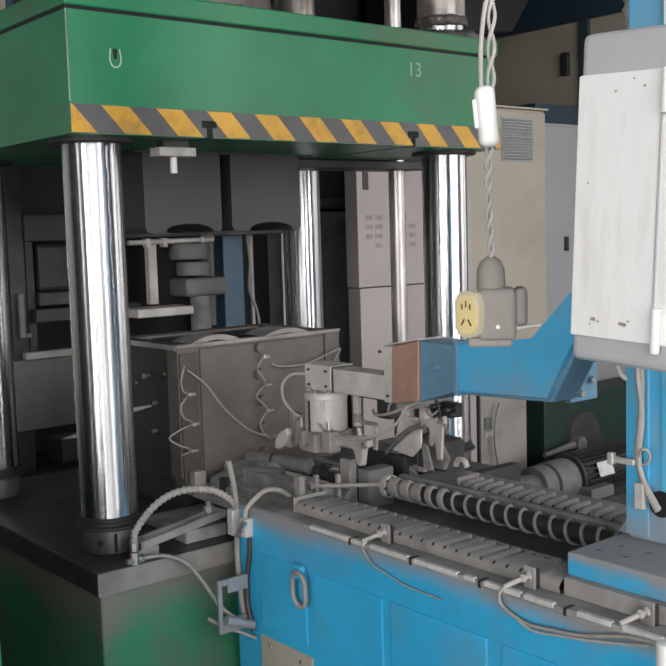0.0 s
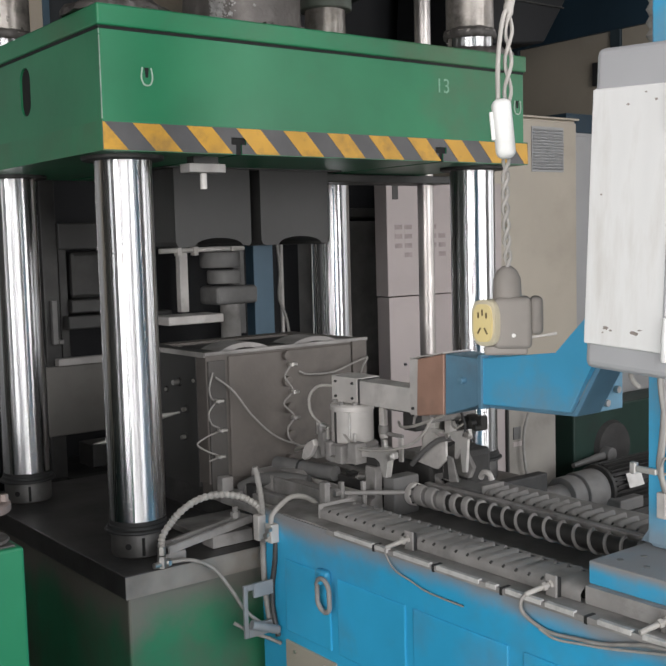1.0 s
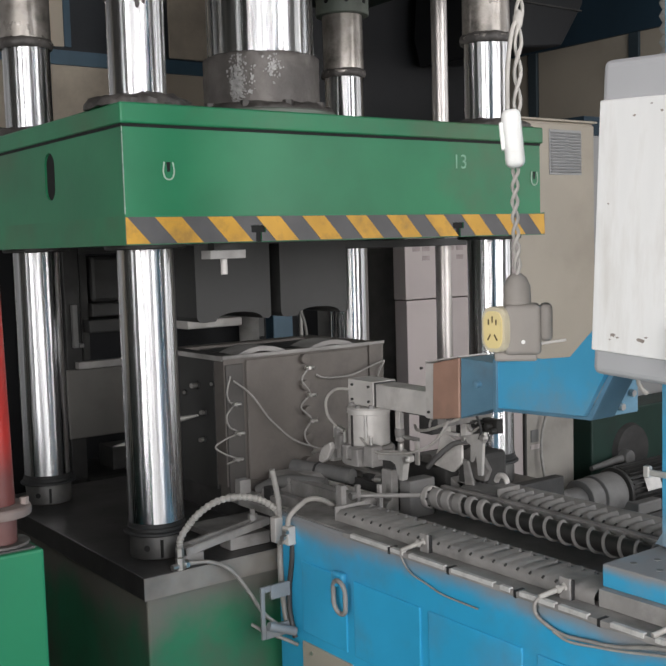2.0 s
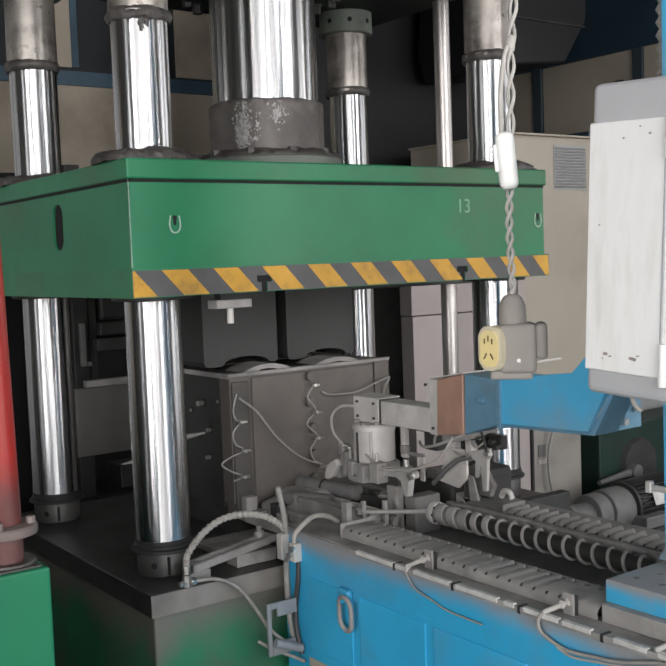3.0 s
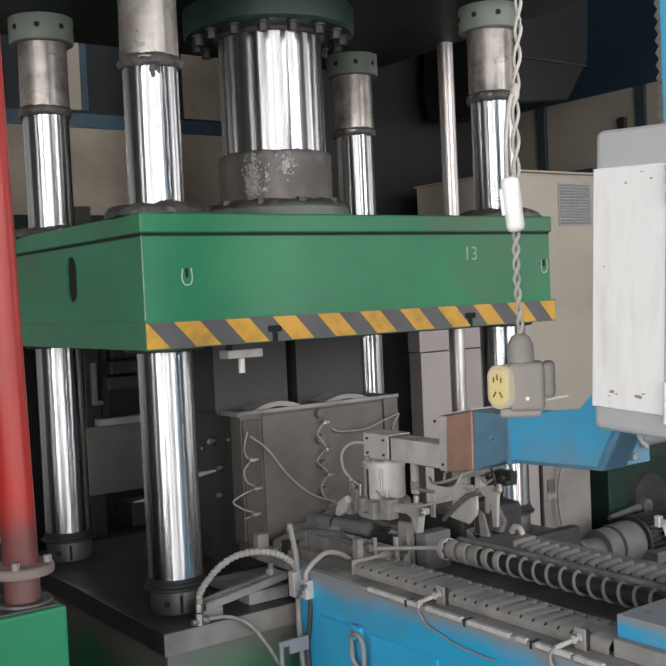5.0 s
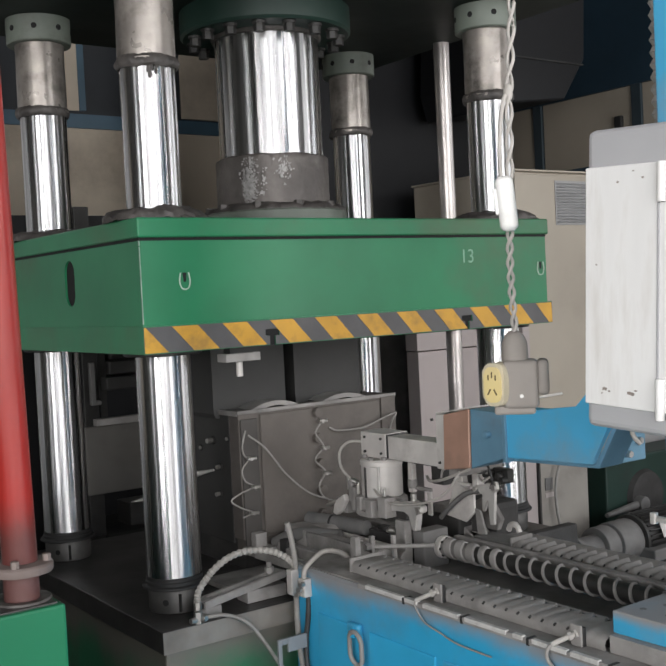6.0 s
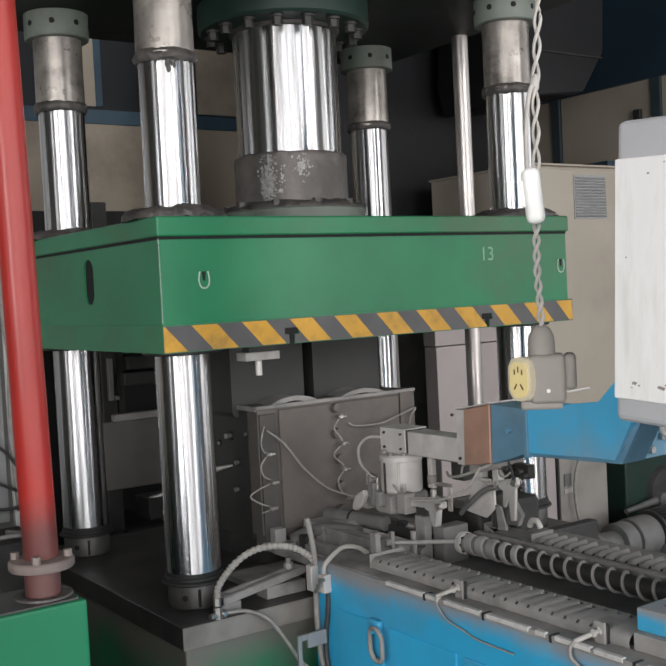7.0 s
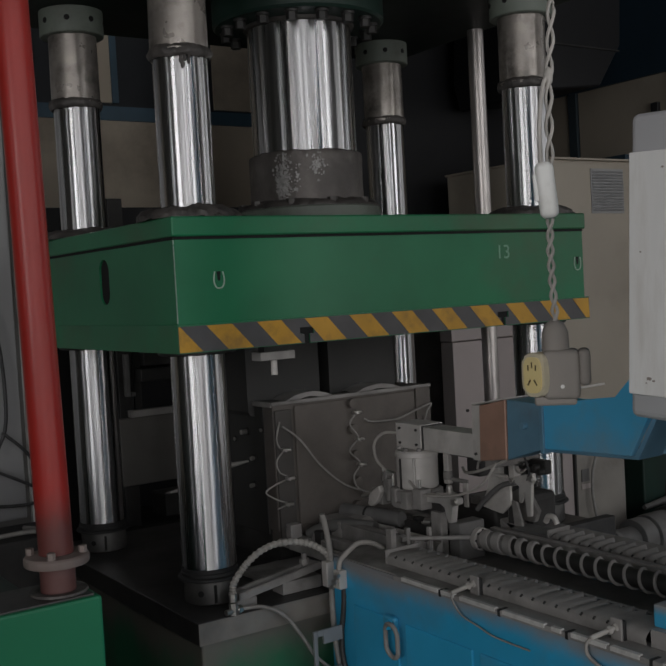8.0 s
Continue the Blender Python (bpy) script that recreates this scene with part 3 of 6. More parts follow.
            tang = Vector((-out.y, out.x, 0))
            c = Vector((*RAM, z)) + out * (0.2225 + 0.0012 * rng.random())
            turn = rng.random() * 3
            ring = [c + (tang * math.cos(turn + 1.257 * i) + Vector((0, 0, 1.3)) * math.sin(turn + 1.257 * i)) * size * (0.5 + 0.8 * rng.random()) for i in range(5)]
            low = [flakes.verts.new(p - out * 0.006) for p in ring]
            top = [flakes.verts.new(p + out * (0.0016 + 0.001 * rng.random())) for p in ring]
            flakes.faces.new(top)
            for i in range(5):
                flakes.faces.new((low[i], low[(i + 1) % 5], top[(i + 1) % 5], top[i]))
    part("flaked_metal", flakes, FLAKE, body, "bright flaked metal")["kind"] = "stuff"
    part("ram_ring", lathe(*RAM, [(0.285, hi), (0.285, hi + 0.066), (0.275, hi + 0.073), (0.22, hi + 0.073)], 72), GREEN_GREY, body, "grey-green clamp ring", 35)
    smear = lathe(*RAM, [(0.277, hi + 0.066), (0.276, hi + 0.076), (0.270, hi + 0.086), (0.260, hi + 0.091), (0.25, hi + 0.094), (0.24, hi + 0.097), (0.222, hi + 0.10)], 150)
    part("grease_rim", wobble(smear, 0.010, 22), GREASE, body, "", 50)
    for k in range(10):
        a = 2 * math.pi * (k + 0.2) / 10
        part("ring_bolt", hexbolt((RAM[0] + 0.25 * math.cos(a), RAM[1] + 0.25 * math.sin(a), hi + 0.07), (RAM[0] + 0.25 * math.cos(a), RAM[1] + 0.25 * math.sin(a), hi + 0.102), 0.02), GREASE, body)
    rng = random.Random(5)
    for k in range(46):
        cx, cy = COLUMNS[k % 3] if k % 4 else RAM
        reach = 0.172 if (cx, cy) != RAM else 0.30
        a = math.pi * (1.0 + rng.random())
        x, y = cx + (reach + 0.02 * rng.random()) * math.cos(a), cy + (reach - 0.02 + 0.02 * rng.random()) * math.sin(a)
        if -0.14 < x < 1.6 and y > -0.165:
            lump = bmesh.new()
            bmesh.ops.create_icosphere(lump, subdivisions=1, radius=0.006 + 0.009 * rng.random())
            bmesh.ops.transform(lump, verts=lump.verts, matrix=Matrix.Translation((x, y, hi + 0.002)) @ Matrix.Diagonal((1.6, 1.2, 0.6, 1)))
            part("grease_crumb", wobble(lump, 0.003, 40), GREASE, body)
    # upper tools, hollowed below
    for x0, x1 in ((0.34, 0.655), (0.70, 1.015)):
        out = [(x0, lo - 0.005), (x1, lo - 0.005), (x1, lo - 0.27), (x1 - 0.012, lo - 0.282), (x1 - 0.03, lo - 0.278)]
        c = (x0 + x1) / 2 + 0.02
        out += [(c + 0.1 * math.cos(a), lo - 0.28 + 0.03 * math.sin(a)) for a in [math.pi * i / 12 for i in range(13)]]
        out += [(x0 + 0.03, lo - 0.282), (x0 + 0.008, lo - 0.278), (x0, lo - 0.262)]
        part("upper_die", prism(out, "y", 0.30, 0.62), DIE_UP, body, "dark grey upper die with an arched foot")
    part("die_holder", box(0.30, 1.07, 0.28, 0.70, lo - 0.005, lo), CAST, body)
    part("stop_plate", box(0.17, 0.30, -0.11, -0.05, lo - 0.05, lo - 0.023, 0.002), DUSTY, body, "dusty steel stop plate")
    part("stop_block", box(0.19, 0.28, -0.10, -0.06, lo - 0.023, lo), CAST, body)
    part("stop_pin", cyl((0.235, -0.08, lo - 0.10), (0.235, -0.08, lo - 0.05), 0.011, seg=14), ALU, body, "pale stop pin", 35)
    arm = box(1.05, 1.82, 0.42, 0.60, lo - 0.035, lo - 0.002, 0.003)
    part("guide_plate", arm, CAST, body, "flat plate that rides on the guide rod")
    return press, body


STRIPE_START, STRIPE_STEP, SLOT_A, SLOT_B = -0.055, 0.1758, 0.304, 1.16
press, slide = build_press()


# ---- lower die on the table ----
def build_lower_die():
    die = thing("lower_die", "grey graphite-coated lower die block with heater wires", "die", (0.75, 0.4, 0.70))
    part("front_wall", box(0.365, 1.08, 0.17, 0.24, 0.82, 1.282, 0.004), DIE, die)
    # left wall takes the darker grey: its shaded side is painted in
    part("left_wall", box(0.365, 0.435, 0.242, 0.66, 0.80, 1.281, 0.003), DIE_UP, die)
    part("right_wall", box(1.01, 1.08, 0.242, 0.66, 0.80, 1.281, 0.003), DIE, die)
    part("back_wall", box(0.437, 1.008, 0.59, 0.66, 0.80, 1.281, 0.003), DIE, die)
    part("cavity_floor", box(0.437, 1.008, 0.242, 0.588, 0.80, 1.215), DUSTY_DARK, die)
    # shade of the recessed corner painted onto this rib
    part("corner_rib", box(0.368, 0.437, 0.158, 0.168, 0.80, 1.255, 0.003), SHADED_DIE, die, "corner rib darkened to hold shade")
    part("face_plate", prism([(0.452, 0.835), (0.452, 1.266), (1.0, 1.266), (1.0, 0.86), (0.90, 0.85), (0.80, 0.862), (0.70, 0.84), (0.60, 0.818)], "y", 0.160, 0.1695, 0.003), DIE, die, "bolted front plate")
    part("corner_rib", box(1.005, 1.075, 0.158, 0.168, 0.84, 1.275, 0.003), DIE, die)
    part("top_edge", box(0.357, 1.085, 0.162, 0.17, 1.272, 1.286, 0.003), DUSTY, die, "worn bright top edge")
    part("side_edge", box(0.357, 0.3645, 0.171, 0.66, 1.266, 1.285, 0.003), DUSTY, die, "dusty top edge")
    part("foot", box(0.40, 1.05, 0.22, 0.62, 0.70, 0.80), DUSTY_DARK, die)
    for cx, half, rise in ((0.545, 0.105, 0.024), (0.86, 0.105, 0.022)):
        big = (half * half + rise * rise) / (2 * rise)
        reach = math.asin(half / big)
        outer = [(cx + big * math.sin(reach * (i / 8 - 1)), 1.281 + rise - big + big * math.cos(reach * (i / 8 - 1))) for i in range(17)]
        inner = [(cx + (x - cx) * 0.80, z - 0.017) for x, z in outer[::-1]]
        part("guide_arch", prism(outer + [(x, max(z, 1.279)) for x, z in inner], "y", 0.20, 0.33), DUSTY, die, "pale arched guide rim")
    part("cavity_cover", box(0.50, 1.0, 0.36, 0.585, 1.215, 1.272, 0.006), DUSTY_DARK, die, "black forming insert")
    for x, z in ((0.696, 1.249), (0.693, 1.153), (0.701, 1.056), (0.701, 0.956), (0.698, 0.868)):
        part("bolt", cyl((x, 0.162, z), (x, 0.138, z), 0.019, seg=16, bev=0.003), DIE, die, "", 40)
    return die


build_lower_die()


# ---- wires and fittings on the lower die ----
def wire(name, points, r, material, parent, label="", seg=7, n=8):
    return part(name, tube(points, r, seg, n), material, parent, label, 60)


def dress_die():
    die = bpy.data.objects["lower_die"]
    y = 0.140
    wire("wire", [(0.380, y + 0.01, 1.216), (0.358, y, 1.161), (0.368, y, 1.126), (0.391, y + 0.008, 1.117), (0.354, y, 1.081), (0.363, y, 1.040), (0.401, y + 0.008, 1.014), (0.335, y - 0.01, 1.0), (0.298, y - 0.01, 0.979), (0.335, y - 0.01, 0.95), (0.389, y + 0.005, 0.923), (0.345, y - 0.004, 0.912)], 0.0032, CABLE, die, "thin looped heater wire")
    wire("wire", [(0.385, y, 1.20), (0.449, 0.13, 1.146), (0.525, 0.125, 1.047), (0.620, 0.125, 0.964), (0.721, 0.13, 0.919), (0.75, 0.13, 0.91)], 0.0036, CABLE, die, "sagging heater wire")
    wire("wire", [(0.704, y, 1.214), (0.672, y - 0.005, 1.174), (0.708, y, 1.121), (0.664, y - 0.005, 1.077), (0.711, y, 1.026), (0.678, y - 0.005, 0.982), (0.693, y, 0.938), (0.735, y, 0.912)], 0.0034, CABLE, die, "looped heater wire")
    wire("wire", [(0.75, y + 0.015, 1.185), (0.780, y, 1.172), (0.889, y - 0.005, 1.170), (0.971, y - 0.005, 1.190), (1.058, y - 0.005, 1.211), (1.04, y, 1.18), (1.037, y + 0.015, 1.133)], 0.0038, CABLE, die, "heater wire along the die")
    for x, z in ((0.706, 1.216), (0.711, 1.115), (0.714, 1.020), (0.736, 0.909), (0.391, 1.117), (0.401, 1.014), (0.390, 0.923)):
        b = cyl((x - 0.014, y - 0.006, z + 0.001), (x + 0.016, y - 0.012, z), 0.006, seg=10)
        hexbolt((x - 0.003, y + 0.012, z), (x - 0.003, y - 0.014, z), 0.0075, b)
        part("wire_terminal", b, FITTING, die, "nickel wire terminal")
    for yy, z, l, r in ((0.356, 1.168, 0.034, 0.0095), (0.249, 1.182, 0.012, 0.007), (0.452, 1.132, 0.012, 0.007), (0.311, 1.074, 0.024, 0.008), (0.321, 0.973, 0.026, 0.008)):
        part("stud", cyl((0.367, yy, z), (0.367 - l, yy - 0.005, z), r, seg=10), FITTING, die, "small bright stud", 40)
        part("stud_nut", hexbolt((0.366, yy, z), (0.357, yy, z), r * 1.7), CAST, die)
    part("bright_pin", cyl((0.358, 0.355, 1.057), (0.345, 0.472, 1.030), 0.004, 0.011, seg=10), ALU_BRIGHT, die, "bright steel pin", 40)
    # arched foot under the front wall and the parts round it
    out = [(0.375, 0.845), (1.075, 0.845)] + [(1.075, 0.80), (1.0, 0.80)] + [(0.80 - 0.13 * math.cos(a), 0.795 + 0.025 * math.sin(a)) for a in [math.pi * (1 - i / 10) for i in range(11)]] + [(0.62, 0.79), (0.55, 0.80), (0.375, 0.775)]
    part("apron", prism(out, "y", 0.172, 0.236), DIE, die)
    part("side_bracket", box(0.36, 0.45, 0.09, 0.168, 0.775, 0.80, 0.002), DUSTY, die)
    part("side_bracket", box(0.385, 0.43, 0.12, 0.157, 0.80, 0.85, 0.003), DUSTY, die)
    part("base_plate", box(0.2, 0.62, 0.0, 0.17, 0.701, 0.722, 0.003), DUSTY, die, "dusty base plate")
    part("tall_rib", box(0.42, 0.62, -0.02, 0.10, 0.722, 0.742, 0.003), CAST, die)


dress_die()


# ---- transfer feeder ----
FACE, BED_TOP, BED_END, SCREW_Z = 0.30, 0.83, -0.235, 0.838


PLEAT = 0.041


def bellows_bm(x0, x1, y0, y1, base, high=0.036, tooth=0.005):
    """A folded cover: soft saw-toothed pleats across the rail, sagging and uneven."""
    bm = bmesh.new()
    last, i = None, 0
    while y0 - i * PLEAT > y1:
        for along, up in ((0.0, 0.0), (0.17, 0.25), (0.33, 0.75), (0.5, 1.0), (0.67, 0.75), (0.83, 0.25)):
            y = max(y1, y0 - (i + along) * PLEAT)
            jit = noise.noise(Vector(((i + along) * 0.6, x0 * 9, 0.3)))
            h = base + high - tooth * (1 - up) + 0.002 * jit
            back = x1 - 0.030 + 0.030 * up
            outline = [(x0 - 0.001, base + 0.002), (x0 - 0.003 + 0.0015 * jit, base + high * 0.5), (x0 + 0.002 - 0.002 * up, h - 0.008), (x0 + 0.013, h), (back, h + 0.001 * jit), (back + 0.004, base + high * 0.7), (x1 + 0.002 * up, base + 0.002)]
            ring = [bm.verts.new((px, y + 0.0015 * jit, pz)) for px, pz in outline]
            if last:
                for p in range(6):
                    bm.faces.new((last[p], last[p + 1], ring[p + 1], ring[p]))
            last = ring
        i += 1
    return bm


def build_feeder():
    f = thing("transfer_feeder", "blue transfer feeder with a dusty lead screw and bellows", "feeder", (0.75, -2.0, 0))
    part("bed", prism([(FACE, 0), (1.12, 0), (1.12, BED_TOP - 0.004), (0.83, BED_TOP - 0.004), (0.83, 0.77), (0.525, 0.77), (0.525, BED_TOP - 0.004), (FACE, BED_TOP - 0.004)], "y", -3.7, BED_END, 0.008), BLUE, f, "blue painted bed, dusted grey on top")
    for y0, y1 in ((-0.60, -0.375), (-0.925, -0.635), (-1.29, -0.955), (-1.66, -1.335), (-2.03, -1.70), (-2.4, -2.07)):
        part("door_panel", box(FACE - 0.005, FACE + 0.002, y0, y1, 0.475, 0.70, 0.004, 2), BLUE, f)
    part("lower_cover", box(FACE - 0.006, FACE + 0.002, -0.62, -0.37, 0.12, 0.445, 0.002), BEIGE, f, "cream lower cover")
    for yy, z in ((-0.42, 0.42), (-0.57, 0.42)):
        part("cover_screw", cyl((FACE - 0.006, yy, z), (FACE - 0.010, yy, z), 0.006, seg=10), FITTING, f)
    for x0, x1 in ((FACE + 0.015, 0.515), (0.84, 1.10)):
        part("top_plate", box(x0, x1, -3.65, BED_END - 0.01, BED_TOP - 0.004, BED_TOP, 0.001), DUSTY, f, "dust-covered top plate")
    trench = box(0.526, 0.829, -3.69, -0.24, 0.77, 0.774)
    box(0.5255, 0.529, -3.69, -0.24, 0.7745, BED_TOP - 0.001, bm=trench)
    box(0.826, 0.8295, -3.69, -0.24, 0.7745, BED_TOP - 0.001, bm=trench)
    part("screw_trench", trench, MOTOR, f, "dark greasy trench")
    core = cyl((0.75, -0.47, SCREW_Z), (0.75, -3.2, SCREW_Z), 0.027, seg=28)
    screw = part("lead_screw", core, CAST, f, "oily lead screw", 35)
    bm = bmesh.new()
    turns, seg, pitch = 50, 20, 0.052
    prof = ((0.0265, -0.0048), (0.0325, -0.0036), (0.0345, 0.0), (0.0325, 0.0036), (0.0265, 0.0048))
    last = None
    for i in range(turns * seg):
        a = 2 * math.pi * i / seg
        y = -0.485 - pitch * i / seg
        thick = 4.2 if y > -0.62 else 2.8 if y > -0.76 else 1.0
        ring = [bm.verts.new((0.75 + r * math.cos(a), y + o * thick, SCREW_Z + r * math.sin(a))) for r, o in prof]
        if last:
            for p in range(4):
                bm.faces.new((last[p], last[p + 1], ring[p + 1], ring[p]))
        last = ring
    part("dusty_sleeve", wobble(cyl((0.75, -0.478, SCREW_Z), (0.75, -0.60, SCREW_Z), 0.0305, 0.0275, seg=28), 0.0015, 60), DUSTY, screw, "thick pale dust on the screw end", 50)
    part("screw_thread", bm, DUSTY, screw, "pale dusty thread", 40)
    part("bearing_block", box(0.672, 0.78, -0.455, -0.40, 0.774, 0.898, 0.005), MOTOR, f, "dusty bearing block")
    part("bearing_ring", cyl((0.75, -0.478, SCREW_Z), (0.75, -0.455, SCREW_Z), 0.037, seg=28, bev=0.003), ALU, f, "pale bearing ring", 35)
    for k in range(8):
        a = k * math.pi / 4
        part("ring_screw", cyl((0.75 + 0.03 * math.cos(a), -0.478, SCREW_Z + 0.03 * math.sin(a)), (0.75 + 0.03 * math.cos(a), -0.484, SCREW_Z + 0.03 * math.sin(a)), 0.0045, seg=8), CAST, f)
    part("rail_cover", box(0.872, 0.955, -0.648, -0.478, BED_TOP, BED_TOP + 0.026, 0.003), MOTOR, f, "flat dusty rail cover")
    for x0, x1, ystart, yend, high, tooth in ((0.363, 0.484, -0.475, -1.455, 0.036, 0.0016), (0.878, 0.968, -0.65, -1.46, 0.036, 0.009)):
        part("guide_rail", box(x0 + 0.03, x1 - 0.03, -1.45, -0.42, BED_TOP, BED_TOP + 0.024), CAST, f)
        part("bellows", bellows_bm(x0, x1, ystart, yend, BED_TOP, high, tooth), BELLOWS, f, "dusty grey folded bellows", 70)
        holes = bmesh.new()
        for k in range(int((ystart - yend) / PLEAT) - 1):
            y = ystart - PLEAT * (k + 0.98)
            z = BED_TOP + high - tooth - 0.004
            cyl((x0 + 0.006, y, z), (x0 - 0.001, y - 0.001, z - 0.003), 0.0030, seg=8, bm=holes)
        part("eyelet_row", holes, DUSTY_DARK, f, "small dark eyelets")["kind"] = "stuff"
        part("bellows_plate", box(x0 - 0.004, x1 + 0.004, ystart, ystart + 0.008, BED_TOP, BED_TOP + 0.044, 0.002), BELLOWS, f)
        part("end_bracket", box(x0 + 0.03, x0 + 0.05, -0.46, -0.43, BED_TOP, BED_TOP + 0.10, 0.003), DUSTY, f)
    # black strip added so that the gaps between pleats look dark
    part("seal_strip", box(0.452, 0.4995, -1.455, -0.485, BED_TOP, BED_TOP + 0.022), BLACK, f, "black strip behind the bellows gaps")
    part("trench_rail", box(0.50, 0.5245, -3.4, -0.44, BED_TOP, BED_TOP + 0.018, 0.002), DUSTY, f)
    part("trench_rail", box(0.815, 0.838, -3.4, -0.44, BED_TOP, BED_TOP + 0.030, 0.002), DUSTY, f)
    # nickel strip holders along the front edge
    part("edge_channel", box(FACE - 0.012, FACE + 0.016, -1.80, -0.60, BED_TOP - 0.008, BED_TOP + 0.007, 0.002), DUSTY, f, "dusty sensor channel")
    for y0, y1 in ((-0.805, -0.641), (-0.870, -0.817), (-1.032, -0.894), (-1.205, -1.058), (-1.261, -1.229), (-1.399, -1.292), (-1.493, -1.411), (-1.642, -1.556), (-1.76, -1.67)):
        part("strip", box(FACE - 0.0145, FACE - 0.001, y0, y1, BED_TOP - 0.001, BED_TOP + 0.0105, 0.0012), STRIP, f, "pale marker strip")
    for y in (-0.811, -1.045, -1.277, -1.524):
        part("channel_joint", box(FACE - 0.0135, FACE + 0.0165, y - 0.004, y + 0.004, BED_TOP - 0.009, BED_TOP + 0.0085), BLACK, f)
    for y in (-0.88, -1.37, -1.68):
        part("sensor_bracket", box(0.345, 0.352, y - 0.024, y + 0.008, BED_TOP, BED_TOP + 0.052, 0.002), DUSTY, f, "bent sensor bracket")
        part("sensor_stop", box(0.352, 0.362, y - 0.026, y + 0.006, BED_TOP, BED_TOP + 0.047, 0.002), BLACK, f)
        head, tail = Vector((0.356, y - 0.012, BED_TOP + 0.033)), Vector((0.286, y + 0.016, BED_TOP + 0.013))
        s = cyl(head, tail, 0.0062, seg=14)
        for a, b in ((0.12, 0.20), (0.30, 0.42)):
            hexbolt(head.lerp(tail, a), head.lerp(tail, b), 0.0102, s)
        part("proximity_sensor", s, CABLE_WHITE, f, "nickel proximity sensor", 40)
    wire("sensor_cable", [(0.287, -0.864, 0.843), (0.283, -0.868, 0.825), (0.288, -0.897, 0.790), (0.292, -0.957, 0.773), (0.292, -1.023, 0.760), (0.292, -1.147, 0.757)], 0.0024, CABLE, f, "thin grey sensor cable")
    wire("sensor_cable", [(0.287, -1.354, 0.843), (0.281, -1.345, 0.825), (0.284, -1.347, 0.800), (0.286, -1.382, 0.782), (0.284, -1.432, 0.775), (0.283, -1.505, 0.783), (0.282, -1.576, 0.793), (0.28, -1.704, 0.826), (0.28, -1.85, 0.83)], 0.0046, CABLE, f, "taped sensor cable bundle")
    wire("sensor_cable", [(0.281, -1.40, 0.776), (0.277, -1.45, 0.768), (0.275, -1.53, 0.780), (0.274, -1.60, 0.792), (0.273, -1.74, 0.822)], 0.003, CABLE_WHITE, f, "pale sensor cable")
    part("white_post", cyl((0.225, -1.815, 0.0), (0.225, -1.815, 0.865), 0.022, seg=24, bev=0.003), WHITE, f, "white plastic post", 35)
    # lifting ring
    part("ring_stud", cyl((FACE, -0.585, 0.690), (FACE - 0.034, -0.588, 0.690), 0.014, seg=16, bev=0.002), BLUE, f, "", 35)
    part("ring_lug", box(FACE - 0.022, FACE + 0.001, -0.605, -0.548, 0.676, 0.714, 0.009, 3), BLUE_PLATE, f, "dusty blue lug", 40)
    loop = []
    for k in range(29):
        a = 2 * math.pi * k / 28
        loop.append((FACE - 0.030 - 0.004 * math.sin(a), -0.602 + 0.028 * math.cos(a), 0.648 + 0.030 * math.sin(a) + (0.020 if math.sin(a) > 0 else -0.020)))
    part("lifting_ring", tube(loop, 0.0072, 10, 2), DUSTY, f, "dusty steel lifting ring", 60)
    return f


feeder = build_feeder()


